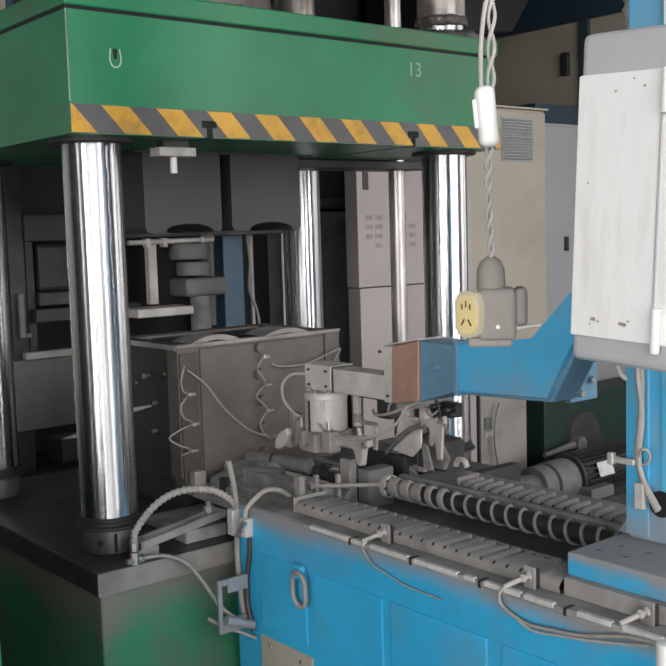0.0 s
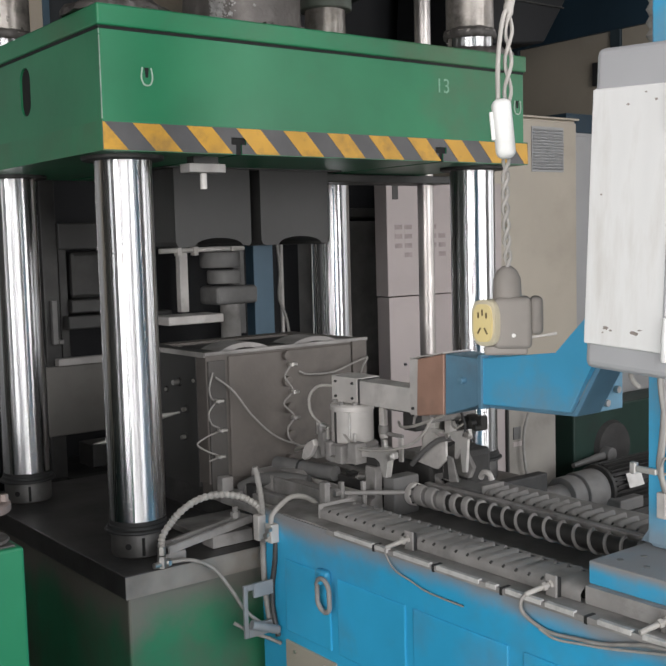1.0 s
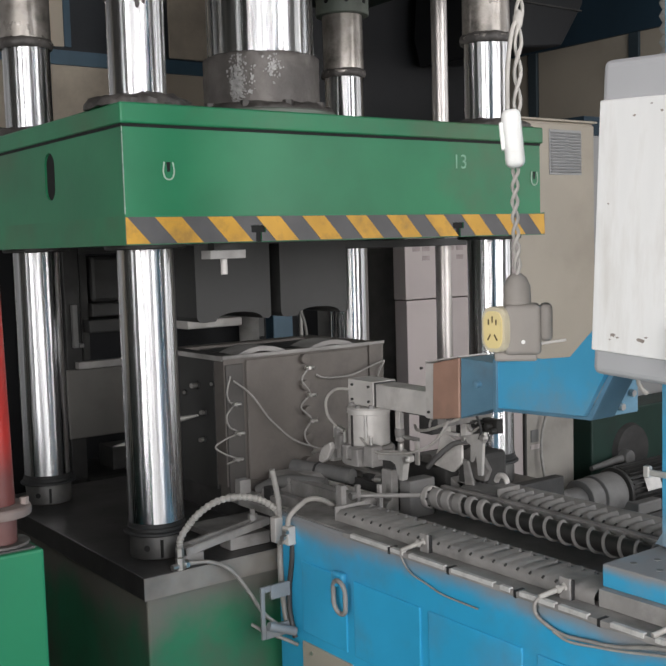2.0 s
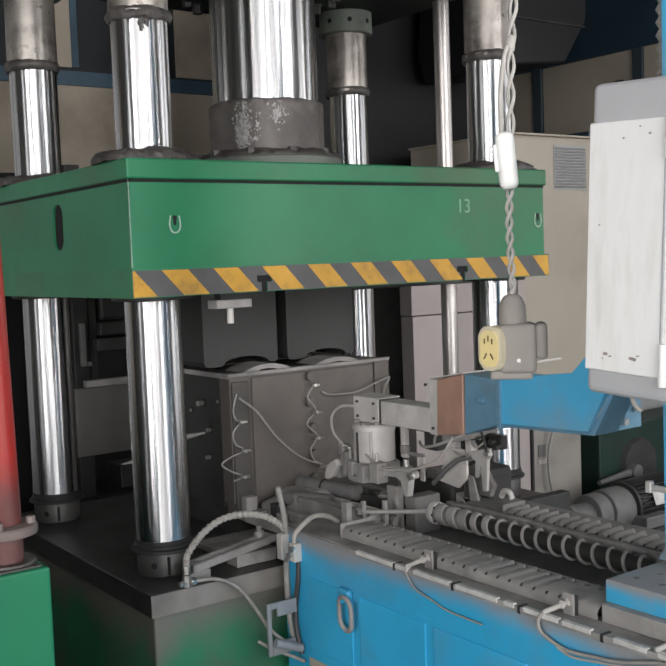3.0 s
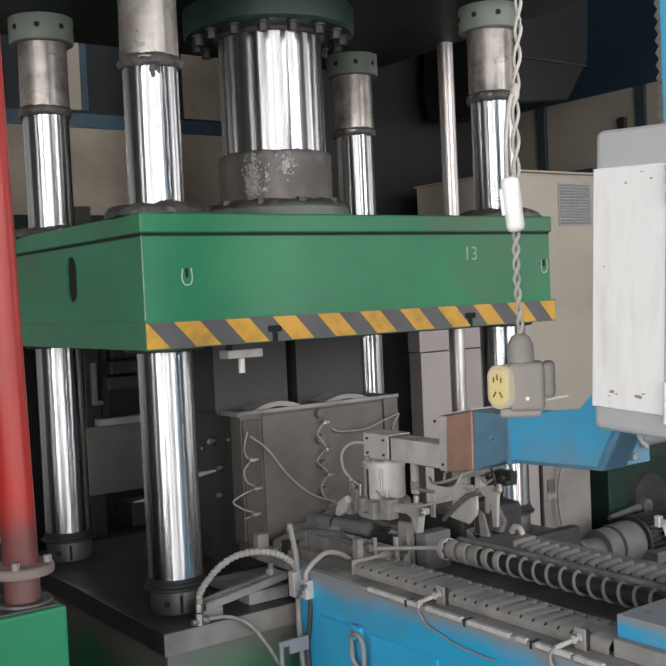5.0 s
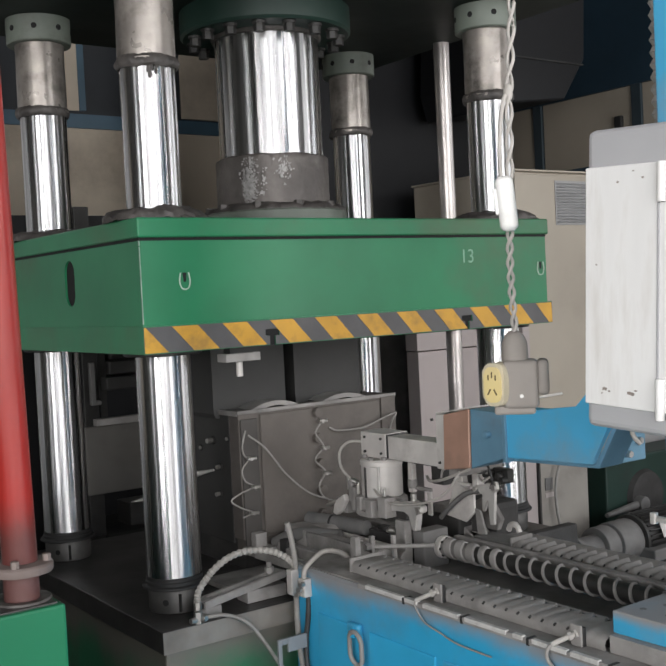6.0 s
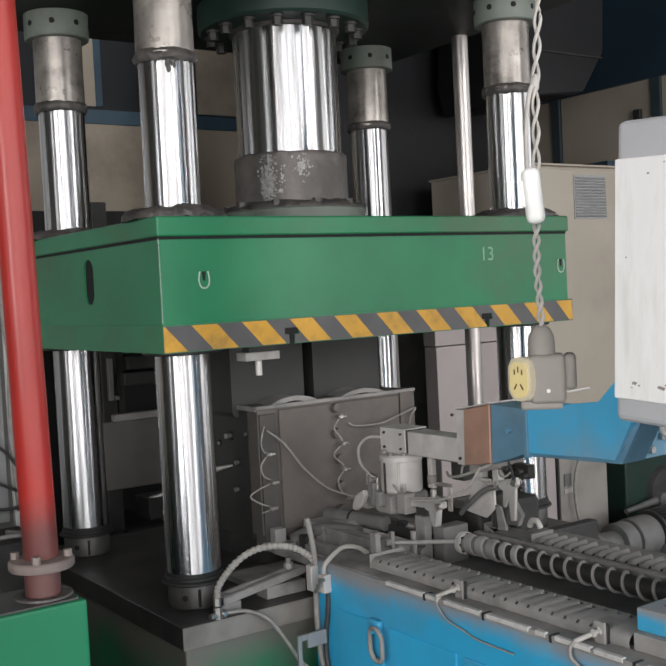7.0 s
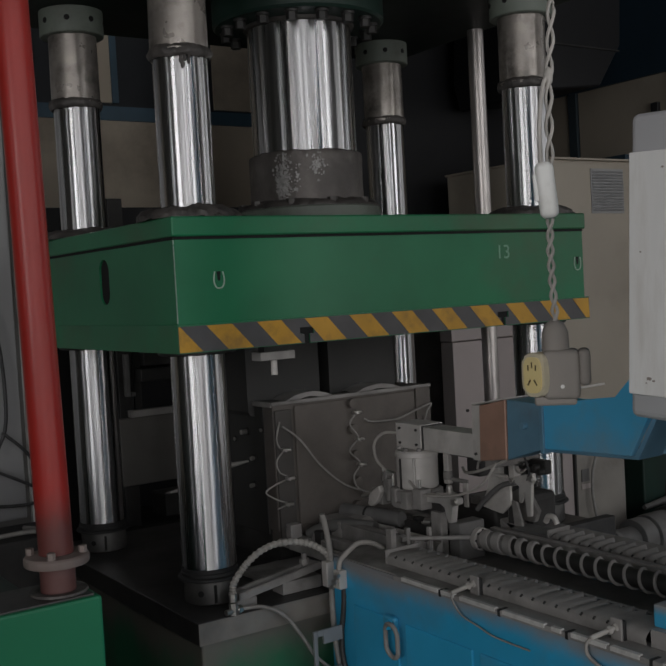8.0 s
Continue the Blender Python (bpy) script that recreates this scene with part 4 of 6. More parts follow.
def build_bridge():
    """Guides between the bed and the press table."""
    b = thing("feed_bridge", "dusty steel guide bridge between feeder and press table", "guide", (0.65, -0.2, 0.70))
    part("bridge_plate", box(0.36, 0.98, -0.345, 0.02, 0.701, 0.772, 0.004), DUSTY_DARK, b)
    part("side_guide", box(0.36, 0.40, -0.345, 0.10, 0.772, 0.80, 0.004), DUSTY, b)
    part("side_guide", box(0.46, 0.49, -0.42, 0.12, 0.772, 0.815, 0.004), DUSTY, b)
    part("round_guide", cyl((0.545, -0.40, 0.822), (0.545, 0.13, 0.822), 0.038, seg=24), DUSTY, b, "", 40)
    part("round_guide", cyl((0.64, -0.40, 0.81), (0.64, 0.13, 0.81), 0.022, seg=20), DUSTY, b, "", 40)
    part("cover_plate", box(0.50, 0.60, -0.02, 0.12, 0.79, 0.865, 0.01), DUSTY, b)
    part("cover_plate", box(0.66, 0.86, -0.1, 0.10, 0.772, 0.845, 0.012), DUSTY, b)
    part("sag_cloth", wobble(box(0.56, 0.66, -0.06, 0.08, 0.80, 0.87, 0.02, 3), 0.012, 14), DUSTY, b, "dusty wrapped cover", 50)
    part("stop_post", box(0.50, 0.515, -0.40, -0.385, 0.772, 0.905, 0.002), DUSTY, b)
    part("stop_post", box(0.57, 0.582, -0.425, -0.41, 0.82, 0.90, 0.002), DUSTY, b)
    part("stop_rod", cyl((0.51, -0.39, 0.868), (0.66, -0.52, 0.868), 0.007, seg=12), DUSTY, b, "", 40)
    part("stop_nut", hexbolt((0.497, -0.392, 0.872), (0.478, -0.392, 0.872), 0.013), DUSTY, b)
    part("stop_block", box(0.64, 0.67, -0.40, -0.35, 0.772, 0.93, 0.003), DUSTY, b)
    part("wedge", box(0.70, 0.84, -0.34, -0.24, 0.772, 0.83, 0.008), DUSTY_DARK, b)
    part("wedge", box(0.88, 0.97, -0.40, -0.10, 0.772, 0.90, 0.008), DUSTY_DARK, b)
    part("drive_cover", wobble(box(0.985, 1.10, -0.47, -0.30, 0.772, 0.945, 0.02, 2), 0.008, 12), DUSTY_DARK, b, "black greasy drive cover")
    part("drive_cover", wobble(box(1.02, 1.16, -0.30, -0.20, 0.72, 0.90, 0.02, 2), 0.008, 12), DUSTY_DARK, b, "black greasy drive cover")
    part("drive_plate", prism([(-0.52, 0.90), (-0.46, 0.98), (-0.36, 0.93), (-0.34, 0.86), (-0.50, 0.86)], "x", 0.96, 0.98, 0.003), DUSTY, b)
    part("drive_foot", box(0.985, 1.15, -0.46, -0.22, 0.702, 0.772, 0.004), DUSTY_DARK, b)
    # bars added to the clutter; the black one paints a shadow line
    for x, w, z, ya, yb, m in ((0.425, 0.010, 0.79, -0.36, 0.12, ALU), (0.505, 0.006, 0.862, -0.30, -0.03, DUSTY), (0.585, 0.014, 0.842, -0.385, 0.05, DUSTY), (0.612, 0.005, 0.852, -0.385, 0.02, ALU), (0.69, 0.012, 0.862, -0.33, 0.08, DUSTY_DARK), (0.78, 0.012, 0.86, -0.30, 0.04, DUSTY)):
        part("guide_bar", box(x - w, x + w, ya, yb, 0.772, z, 0.002), m, b, "long guide bar")
    part("rubber_hose", cyl((0.60, 0.10, 0.872), (0.665, -0.16, 0.868), 0.027, seg=20), MOTOR, b, "dusty thick hose", 40)
    part("hose_seam", cyl((0.627, -0.008, 0.871), (0.629, -0.016, 0.871), 0.0285, seg=20), BLACK, b, "", 40)
    part("thick_hose", tube([(0.47, 0.13, 0.80), (0.50, 0.06, 0.835), (0.53, -0.02, 0.848), (0.58, -0.12, 0.845)], 0.024, 12, 8), MOTOR, b, "dusty thick hose", 50)
    part("hose_clip", cyl((0.655, -0.30, 0.885), (0.665, -0.325, 0.883), 0.013, seg=14), FITTING, b, "bright hose clip", 40)
    part("cheek_plate", box(0.655, 0.665, -0.395, -0.34, 0.78, 0.96, 0.002), DUSTY_DARK, b)
    for x, y, z, s in ((0.47, 0.05, 0.83, 0.02), (0.44, -0.02, 0.812, 0.014), (0.53, 0.10, 0.85, 0.018), (0.74, -0.16, 0.865, 0.016), (0.81, -0.2, 0.86, 0.02), (0.56, -0.25, 0.862, 0.01), (0.45, -0.24, 0.80, 0.012), (0.70, -0.25, 0.87, 0.012)):
        part("loose_block", wobble(box(x - s, x + s, y - s * 1.3, y + s, 0.772, z, 0.003), 0.003, 30), DUSTY_DARK if s > 0.015 else DUSTY, b)
    part("chute", prism([(-0.46, 0.83), (-0.30, 0.93), (-0.25, 0.93), (-0.25, 0.80), (-0.42, 0.80)], "x", 0.90, 0.99, 0.003), DUSTY, b)
    return b


build_bridge()


# ---- strap clamp, hoses and fittings at the table corner ----
def build_clamp():
    c = thing("strap_clamp", "dusty steel strap clamp with a slot on the table edge", "clamp", (0.15, -0.13, 0.70))
    p, q = Vector((-0.005, -0.165, 0.742)), Vector((0.34, -0.10, 0.765))
    d = (q - p).normalized()
    side = Vector((0, 0, 1)).cross(d).normalized()

    def bar(o0, o1, z0, z1, a=0.0, b=1.0):
        bm = bmesh.new()
        ends = []
        for f in (a, b):
            m = p.lerp(q, f)
            ends.append([bm.verts.new(m + side * o + Vector((0, 0, z))) for o, z in ((o0, z0), (o1, z0), (o1, z1), (o0, z1))])
        for i in range(4):
            bm.faces.new((ends[0][i], ends[0][(i + 1) % 4], ends[1][(i + 1) % 4], ends[1][i]))
        bm.faces.new(ends[0][::-1])
        bm.faces.new(ends[1])
        bmesh.ops.bevel(bm, geom=bm.edges[:], offset=0.003, segments=2, affect="EDGES")
        return bm
    part("strap", bar(-0.03, -0.010, -0.012, 0.012), DUSTY, c)
    part("strap", bar(0.010, 0.03, -0.012, 0.012), DUSTY, c)
    part("strap_end", bar(-0.0295, 0.0295, -0.0125, 0.0115, 0.0, 0.12), DUSTY, c)
    part("strap_end", bar(-0.0295, 0.0295, -0.0125, 0.0115, 0.88, 1.0), DUSTY, c)
    part("heel_block", box(0.18, 0.33, -0.15, -0.08, 0.701, 0.742, 0.003), DUSTY, c)
    part("toe_block", box(0.0, 0.07, -0.175, -0.12, 0.701, 0.73, 0.003), DUSTY, c)
    part("clamp_stud", cyl((0.29, -0.11, 0.74), (0.29, -0.11, 0.812), 0.009, seg=12), DUSTY, c, "", 40)
    part("clamp_nut", hexbolt((0.29, -0.11, 0.778), (0.29, -0.11, 0.795), 0.016), DUSTY, c)
    return c


build_clamp()


def build_hoses():
    h = thing("hose_set", "dusty hoses with valve blocks at the bed corner", "hose", (0.27, -0.27, 0.45))
    # fitting at the table corner
    fx, fy, fz = -0.03, -0.205, 0.712
    b = hexbolt((fx, fy, fz - 0.012), (fx, fy, fz + 0.024), 0.014)
    hexbolt((fx, fy, fz + 0.028), (fx, fy, fz + 0.052), 0.0125, b)
    cyl((fx - 0.03, fy - 0.006, fz), (fx + 0.032, fy + 0.004, fz), 0.009, seg=12, bm=b)
    hexbolt((fx + 0.014, fy, fz), (fx + 0.026, fy + 0.002, fz), 0.014, b)
    part("elbow_fitting", b, FITTING, h, "nickel tee fitting", 40)
    part("ribbed_hose", tube([(fx, fy, fz + 0.05), (fx + 0.008, fy, 0.80), (0.03, -0.21, 0.855), (0.09, -0.22, 0.888), (0.16, -0.23, 0.894), (0.23, -0.24, 0.878), (0.28, -0.25, 0.845), (0.305, -0.255, 0.81)], 0.0084, 10, 8, ribs=0.0036, rib_len=0.0098), CABLE_WHITE, h, "pale ribbed conduit")
    wire("air_hose", [(fx + 0.03, fy, fz), (0.06, -0.23, 0.71), (0.12, -0.25, 0.675), (0.17, -0.27, 0.60), (0.20, -0.29, 0.54), (0.235, -0.31, 0.50), (0.28, -0.33, 0.47)], 0.0062, CABLE, h, "grey air hose")
    wire("air_hose", [(0.17, -0.275, 0.50), (0.21, -0.30, 0.47), (0.26, -0.33, 0.445), (0.285, -0.36, 0.43)], 0.0058, CABLE, h, "grey air hose")
    part("valve_block", box(0.270, 0.2995, -0.275, -0.245, 0.735, 0.815, 0.003), ALU, h, "dusty valve block")
    wire("stub_hose", [(0.298, -0.262, 0.80), (0.293, -0.262, 0.86), (0.283, -0.262, 0.92), (0.272, -0.262, 0.968)], 0.0095, CABLE, h, "upright grey hose")
    wire("down_hose", [(0.290, -0.268, 0.74), (0.284, -0.275, 0.66), (0.282, -0.285, 0.58), (0.283, -0.30, 0.50), (0.285, -0.325, 0.455)], 0.0095, CABLE, h, "grey hose hanging down")
    part("valve_block", box(0.270, 0.2995, -0.345, -0.31, 0.742, 0.80, 0.003), ALU, h, "dusty valve block")
    v = bmesh.new()
    for k in range(3):
        hexbolt((0.270, -0.318 - 0.012 * k, 0.752 + 0.018 * k), (0.252, -0.326 - 0.012 * k, 0.752 + 0.018 * k), 0.0085, v)
    part("valve_screw", v, FITTING, h, "nickel adjusting screws", 40)
    wire("arc_hose", [(0.284, -0.325, 0.79), (0.289, -0.325, 0.825), (0.33, -0.325, 0.856), (0.37, -0.32, 0.868), (0.42, -0.315, 0.858), (0.46, -0.31, 0.835), (0.485, -0.305, 0.812)], 0.0085, CABLE_WHITE, h, "pale arched hose")
    wire("down_hose", [(0.300, -0.325, 0.75), (0.294, -0.325, 0.68), (0.287, -0.317, 0.60), (0.283, -0.322, 0.53), (0.285, -0.345, 0.45)], 0.0085, CABLE_DARK, h, "dark hose hanging down")
    part("slotted_bracket", box(0.178, 0.192, -0.325, -0.315, 0.46, 0.625, 0.002), BRACKET, h)
    part("slotted_bracket", box(0.214, 0.285, -0.325, -0.315, 0.58, 0.625, 0.002), BRACKET, h)
    part("slotted_bracket", box(0.192, 0.214, -0.325, -0.315, 0.606, 0.625, 0.002), BRACKET, h)
    part("slotted_bracket", box(0.192, 0.285, -0.326, -0.314, 0.46, 0.50, 0.002), BRACKET, h)
    part("hose_saddle", cyl((0.195, -0.335, 0.505), (0.285, -0.345, 0.47), 0.014, seg=14), BRACKET, h, "", 40)
    return h


build_hoses()


# ---- carriage with its tower and arm ----
def build_carriage():
    c = thing("feeder_carriage", "blue tower carriage with a transfer arm", "carriage", (0.75, -1.8, 0.87))
    part("carriage_plate", box(0.385, 1.10, -2.3, -1.455, 0.872, 0.925, 0.004), BLUE_PLATE, c, "blue plate dusted grey on top")
    part("carriage_skirt", box(0.365, 1.08, -2.28, -1.462, BED_TOP + 0.002, 0.872), DUSTY, c, "dusty slide block")
    for x, y in ((0.44, -1.50), (0.50, -1.52), (0.44, -1.57), (0.50, -1.59)):
        part("plate_screw", cyl((x, y, 0.925), (x, y, 0.9262), 0.008, seg=14), MOTOR, c)
    part("upper_tower", box(0.577, 0.95, -2.05, -1.484, 1.62, 2.75, 0.006), BLUE_TOWER, c)
    part("tower", box(0.575, 0.95, -2.05, -1.485, 0.925, 1.62, 0.006), BLUE_TOWER, c, "blue painted tower")
    part("tower_flange", box(0.567, 0.5745, -1.545, -1.483, 0.935, 1.61, 0.003), BLUE_TOWER, c)
    part("tower_cover", box(0.568, 0.575, -2.0, -1.575, 1.02, 2.70, 0.002), BLUE_TOWER, c)
    part("tower_foot", prism([(-1.483, 0.925), (-1.44, 0.925), (-1.483, 0.99)], "x", 0.60, 0.93), BLUE_TOWER, c)
    # black disc painted on for the dark inside of the hole
    part("cable_hole", cyl((0.5675, -1.578, 1.022), (0.5625, -1.578, 1.022), 0.030, seg=28), VOID, c)
    for y, z in ((-1.66, 1.18), (-1.66, 1.26), (-1.68, 1.06)):
        part("cover_screw", cyl((0.568, y, z), (0.565, y, z), 0.005, seg=10), CAST, c)
    part("tower_strip", box(0.560, 0.5665, -1.60, -1.585, 1.9, 2.74, 0.002), WHITE, c, "white plastic strip")
    # cables down the tower
    wire("tower_cable", [(0.552, -1.535, 1.50), (0.548, -1.532, 1.38), (0.553, -1.536, 1.30), (0.549, -1.534, 1.20), (0.548, -1.527, 1.13), (0.553, -1.532, 1.09), (0.554, -1.548, 1.05), (0.562, -1.572, 1.005)], 0.0075, CABLE, c, "grey cable bundle")
    wire("tower_cable", [(0.548, -1.543, 1.50), (0.549, -1.538, 1.40), (0.545, -1.530, 1.32), (0.552, -1.538, 1.22), (0.545, -1.534, 1.13), (0.55, -1.540, 1.08), (0.562, -1.575, 1.01)], 0.006, CABLE_WHITE, c, "pale cable")
    wire("cable_tie", [(0.545, -1.530, 1.118), (0.538, -1.548, 1.148), (0.545, -1.562, 1.138), (0.55, -1.552, 1.115), (0.548, -1.535, 1.108)], 0.0035, CABLE_WHITE, c, "looped cable tie")
    part("sensor_clip", box(0.536, 0.548, -1.525, -1.470, 1.106, 1.120, 0.003), ALU_BRIGHT, c, "white sensor clip")
    part("sensor_clip", box(0.534, 0.550, -1.470, -1.454, 1.100, 1.128, 0.003), ALU_BRIGHT, c)
    part("terminal_block", box(0.545, 0.562, -1.545, -1.520, 1.005, 1.066, 0.003), ALU, c, "grey terminal block")
    # ribbed sleeve beside the tower top
    bel = lathe(0.660, -1.432, [(0.0105 + (0.0085 if i % 2 else 0.0), 1.80 + 0.015 * i) for i in range(64)], 20)
    part("screw_sleeve", bel, CABLE, c, "grey ribbed screw sleeve", 20)
    part("sleeve_shelf", box(0.60, 0.72, -1.484, -1.36, 1.78, 1.80, 0.003), BLUE_TOWER, c)
    # rear plate behind the arm
    part("rear_plate", box(0.96, 1.09, -1.02, -1.0, 1.14, 1.42, 0.003), BLUE_GREY, c, "blue rear plate")
    part("rear_beam", box(1.0, 1.06, -1.5, -1.02, 1.34, 1.42, 0.003), BLUE_TOWER, c)
    part("rear_web", box(0.94, 1.06, -1.56, -1.5, 1.34, 1.42, 0.003), BLUE_TOWER, c)
    for x, z in ((1.055, 1.20), (1.005, 1.165)):
        part("plate_bolt", hexbolt((x, -1.02, z), (x, -1.034, z), 0.011), FITTING, c)
    # the arm itself
    arm = part("arm", prism([(-0.835, 1.178), (-1.158, 1.190), (-1.235, 1.325), (-1.33, 1.46), (-1.49, 1.52), (-1.49, 1.68), (-1.30, 1.53), (-1.172, 1.405), (-1.113, 1.343), (-0.84, 1.312)], "x", 0.68, 0.70, 0.003), BLUE_TOWER, c, "cranked blue arm")
    part("arm_flange", prism([(-1.158, 1.190), (-1.235, 1.325), (-1.33, 1.46), (-1.49, 1.52), (-1.49, 1.508), (-1.335, 1.448), (-1.245, 1.318), (-1.164, 1.178), (-0.84, 1.166), (-0.835, 1.178)], "x", 0.702, 0.80, 0.002), BLUE_GREY, arm, "dusty folded lower flange")
    part("arm_top", box(0.702, 0.80, -1.11, -0.845, 1.306, 1.317, 0.002), BLUE_TOWER, arm)
    part("seam_plate", box(0.672, 0.80, -0.846, -0.832, 1.165, 1.322, 0.002), BLUE_GREY, arm)
    part("clamp_plate", prism([(-0.831, 1.174), (-0.831, 1.310), (-0.695, 1.315), (-0.690, 1.130)], "x", 0.676, 0.79, 0.003), BLUE_GREY, arm, "blue-grey clamp plate")
    pin = cyl((0.676, -0.775, 1.243), (0.656, -0.775, 1.243), 0.010, seg=16, bev=0.002)
    part("clamp_pin", pin, BLUE_GREY, arm, "", 40)
    part("copper_plate", prism([(-0.689, 1.132), (-0.693, 1.315), (-0.575, 1.290), (-0.568, 1.114)], "x", 0.672, 0.79, 0.003), COPPER, arm, "copper-brown clamp plate")
    part("cap_plate", prism([(-0.695, 1.3165), (-0.695, 1.3205), (-0.545, 1.294), (-0.545, 1.290)], "x", 0.668, 0.79), ALU, arm)
    part("end_plate", prism([(-0.568, 1.114), (-0.575, 1.290), (-0.535, 1.288), (-0.532, 1.114)], "x", 0.676, 0.785, 0.002), ALU, arm, "dusty end plate")
    part("beam", box(0.682, 0.765, -0.534, -0.278, 1.118, 1.196, 0.003), ALU, arm, "dusty aluminium beam")
    part("head_block", box(0.676, 0.775, -0.272, -0.135, 1.116, 1.203, 0.003), ALU, arm, "dusty aluminium head")
    part("head_joint", box(0.68, 0.77, -0.279, -0.271, 1.12, 1.2), DUSTY_DARK, arm)
    for y, z in ((-0.25, 1.135), (-0.16, 1.135), (-0.16, 1.185), (-0.25, 1.185), (-0.52, 1.27), (-0.55, 1.135)):
        part("head_screw", cyl((0.677, y, z), (0.670, y, z), 0.0045, seg=10), DUSTY_DARK, arm)
    cx, cy = 0.70, -0.215
    part("gripper_cylinder", lathe(cx, cy, [(0.066, 0.985), (0.071, 0.99), (0.071, 1.092), (0.074, 1.094), (0.074, 1.108), (0.068, 1.115)], 40), ALU, arm, "dusty pneumatic cylinder", 35)
    part("cylinder_seam", box(cx - 0.0745, cx - 0.069, cy - 0.004, cy + 0.004, 0.985, 1.09), DUSTY_DARK, arm)
    part("cylinder_rod", cyl((cx - 0.055, cy - 0.052, 0.985), (cx - 0.055, cy - 0.052, 1.095), 0.0045, seg=10), ALU_BRIGHT, arm, "bright tie rod", 40)
    for a in (0.4, 2.2, 3.4, 4.2, 5.0):
        x, y = cx + 0.06 * math.cos(a), cy + 0.06 * math.sin(a)
        part("cylinder_bolt", hexbolt((x, y, 1.108), (x, y, 1.124), 0.010), DUSTY, arm)
    part("jaw_hub", lathe(cx, cy, [(0.082, 0.945), (0.086, 0.95), (0.086, 0.978), (0.075, 0.986)], 32), DUSTY, arm, "", 35)
    jaws = [(-0.10, -0.04, 0.915, 0.968, 0.63, 0.67), (-0.155, -0.135, 0.935, 1.015, 0.62, 0.645), (-0.205, -0.180, 0.93, 0.99, 0.608, 0.64), (-0.27, -0.235, 0.925, 0.985, 0.605, 0.64), (-0.335, -0.29, 0.932, 1.0, 0.615, 0.66), (-0.125, -0.105, 0.96, 1.035, 0.632, 0.65)]
    for y0, y1, z0, z1, x0, x1 in jaws:
        part("jaw_block", box(x0, x1, y0, y1, z0, z1, 0.004), DUSTY, arm)
    part("jaw_ring", lathe(cx, cy, [(0.092, 0.925), (0.094, 0.928), (0.094, 0.943), (0.08, 0.945)], 32), DUSTY, arm, "", 35)
    part("finger", prism([(-0.33, 0.985), (-0.40, 0.99), (-0.445, 1.005), (-0.49, 0.99), (-0.49, 0.97), (-0.46, 0.962), (-0.455, 0.905), (-0.435, 0.905), (-0.425, 0.955), (-0.40, 0.965), (-0.33, 0.955)], "x", 0.64, 0.665, 0.003), ALU_BRIGHT, arm, "pale alloy finger")
    part("finger_screw", cyl((0.64, -0.478, 0.978), (0.628, -0.478, 0.978), 0.010, seg=14), FITTING, arm, "", 40)
    part("finger_knob", cyl((0.65, -0.44, 1.0), (0.65, -0.44, 1.025), 0.010, seg=14), FITTING, arm, "", 40)
    part("left_tab", prism([(-0.045, 0.955), (-0.10, 0.985), (-0.11, 0.965), (-0.085, 0.925), (-0.05, 0.905), (-0.03, 0.91)], "x", 0.615, 0.635, 0.003), ALU, arm)
    part("tab_pin", cyl((0.62, -0.05, 0.952), (0.612, -0.005, 0.935), 0.007, seg=12), FITTING, arm, "", 40)
    for y, z in ((-0.10, 1.03), (-0.155, 1.02), (-0.30, 1.015)):
        part("jaw_stud", cyl((0.64, y, z - 0.03), (0.64, y, z + 0.012), 0.006, seg=10), FITTING, arm, "", 40)
    wire("air_tube", [(0.69, -0.15, 1.165), (0.65, -0.10, 1.165), (0.63, -0.07, 1.13), (0.63, -0.075, 1.075), (0.64, -0.11, 1.04), (0.645, -0.13, 1.03)], 0.0052, CABLE_WHITE, arm, "pale air tube")
    part("tube_fitting", cyl((0.64, -0.12, 1.035), (0.65, -0.145, 1.025), 0.009, seg=12), FITTING, arm, "", 40)
    wire("air_tube", [(0.64, -0.24, 1.02), (0.63, -0.32, 0.985), (0.63, -0.42, 0.99), (0.635, -0.52, 1.01), (0.65, -0.60, 1.05), (0.68, -0.635, 1.115)], 0.0045, CABLE_WHITE, arm, "pale air tube")
    wire("air_tube", [(0.78, -0.36, 1.055), (0.74, -0.42, 1.052), (0.70, -0.52, 1.072), (0.70, -0.60, 1.10), (0.72, -0.64, 1.12)], 0.005, CABLE_WHITE, arm, "pale air tube")
    wire("air_tube", [(0.72, -0.50, 1.075), (0.72, -0.51, 1.10), (0.72, -0.545, 1.115)], 0.0042, CABLE, arm, "short air tube")
    # second gripper, deeper in
    part("gripper_link", box(0.70, 0.90, -0.60, -0.56, 1.09, 1.125, 0.003), DUSTY, arm)
    part("gripper_rail", box(0.80, 0.90, -0.60, -0.26, 1.085, 1.10, 0.003), DUSTY_DARK, arm, "dark cross rail")
    part("gripper_body", box(0.84, 0.92, -0.375, -0.31, 1.015, 1.084, 0.006), DUSTY_DARK, arm)
    part("gripper_pillar", box(0.84, 0.87, -0.468, -0.43, 1.03, 1.085, 0.003), ALU, arm, "pale pillar")
    part("gripper_pillar", box(0.84, 0.87, -0.541, -0.514, 1.03, 1.085, 0.003), ALU, arm, "pale pillar")
    part("gripper_body", cyl((0.88, -0.49, 1.03), (0.88, -0.49, 1.085), 0.026, seg=24), CAST, arm, "", 40)
    part("fitting_post", box(0.79, 0.81, -0.27, -0.245, 0.985, 1.09, 0.003), ALU, arm, "pale fitting post")
    part("fitting_cap", cyl((0.80, -0.257, 1.0), (0.80, -0.257, 1.03), 0.017, seg=16, bev=0.003), DUSTY, arm, "", 40)
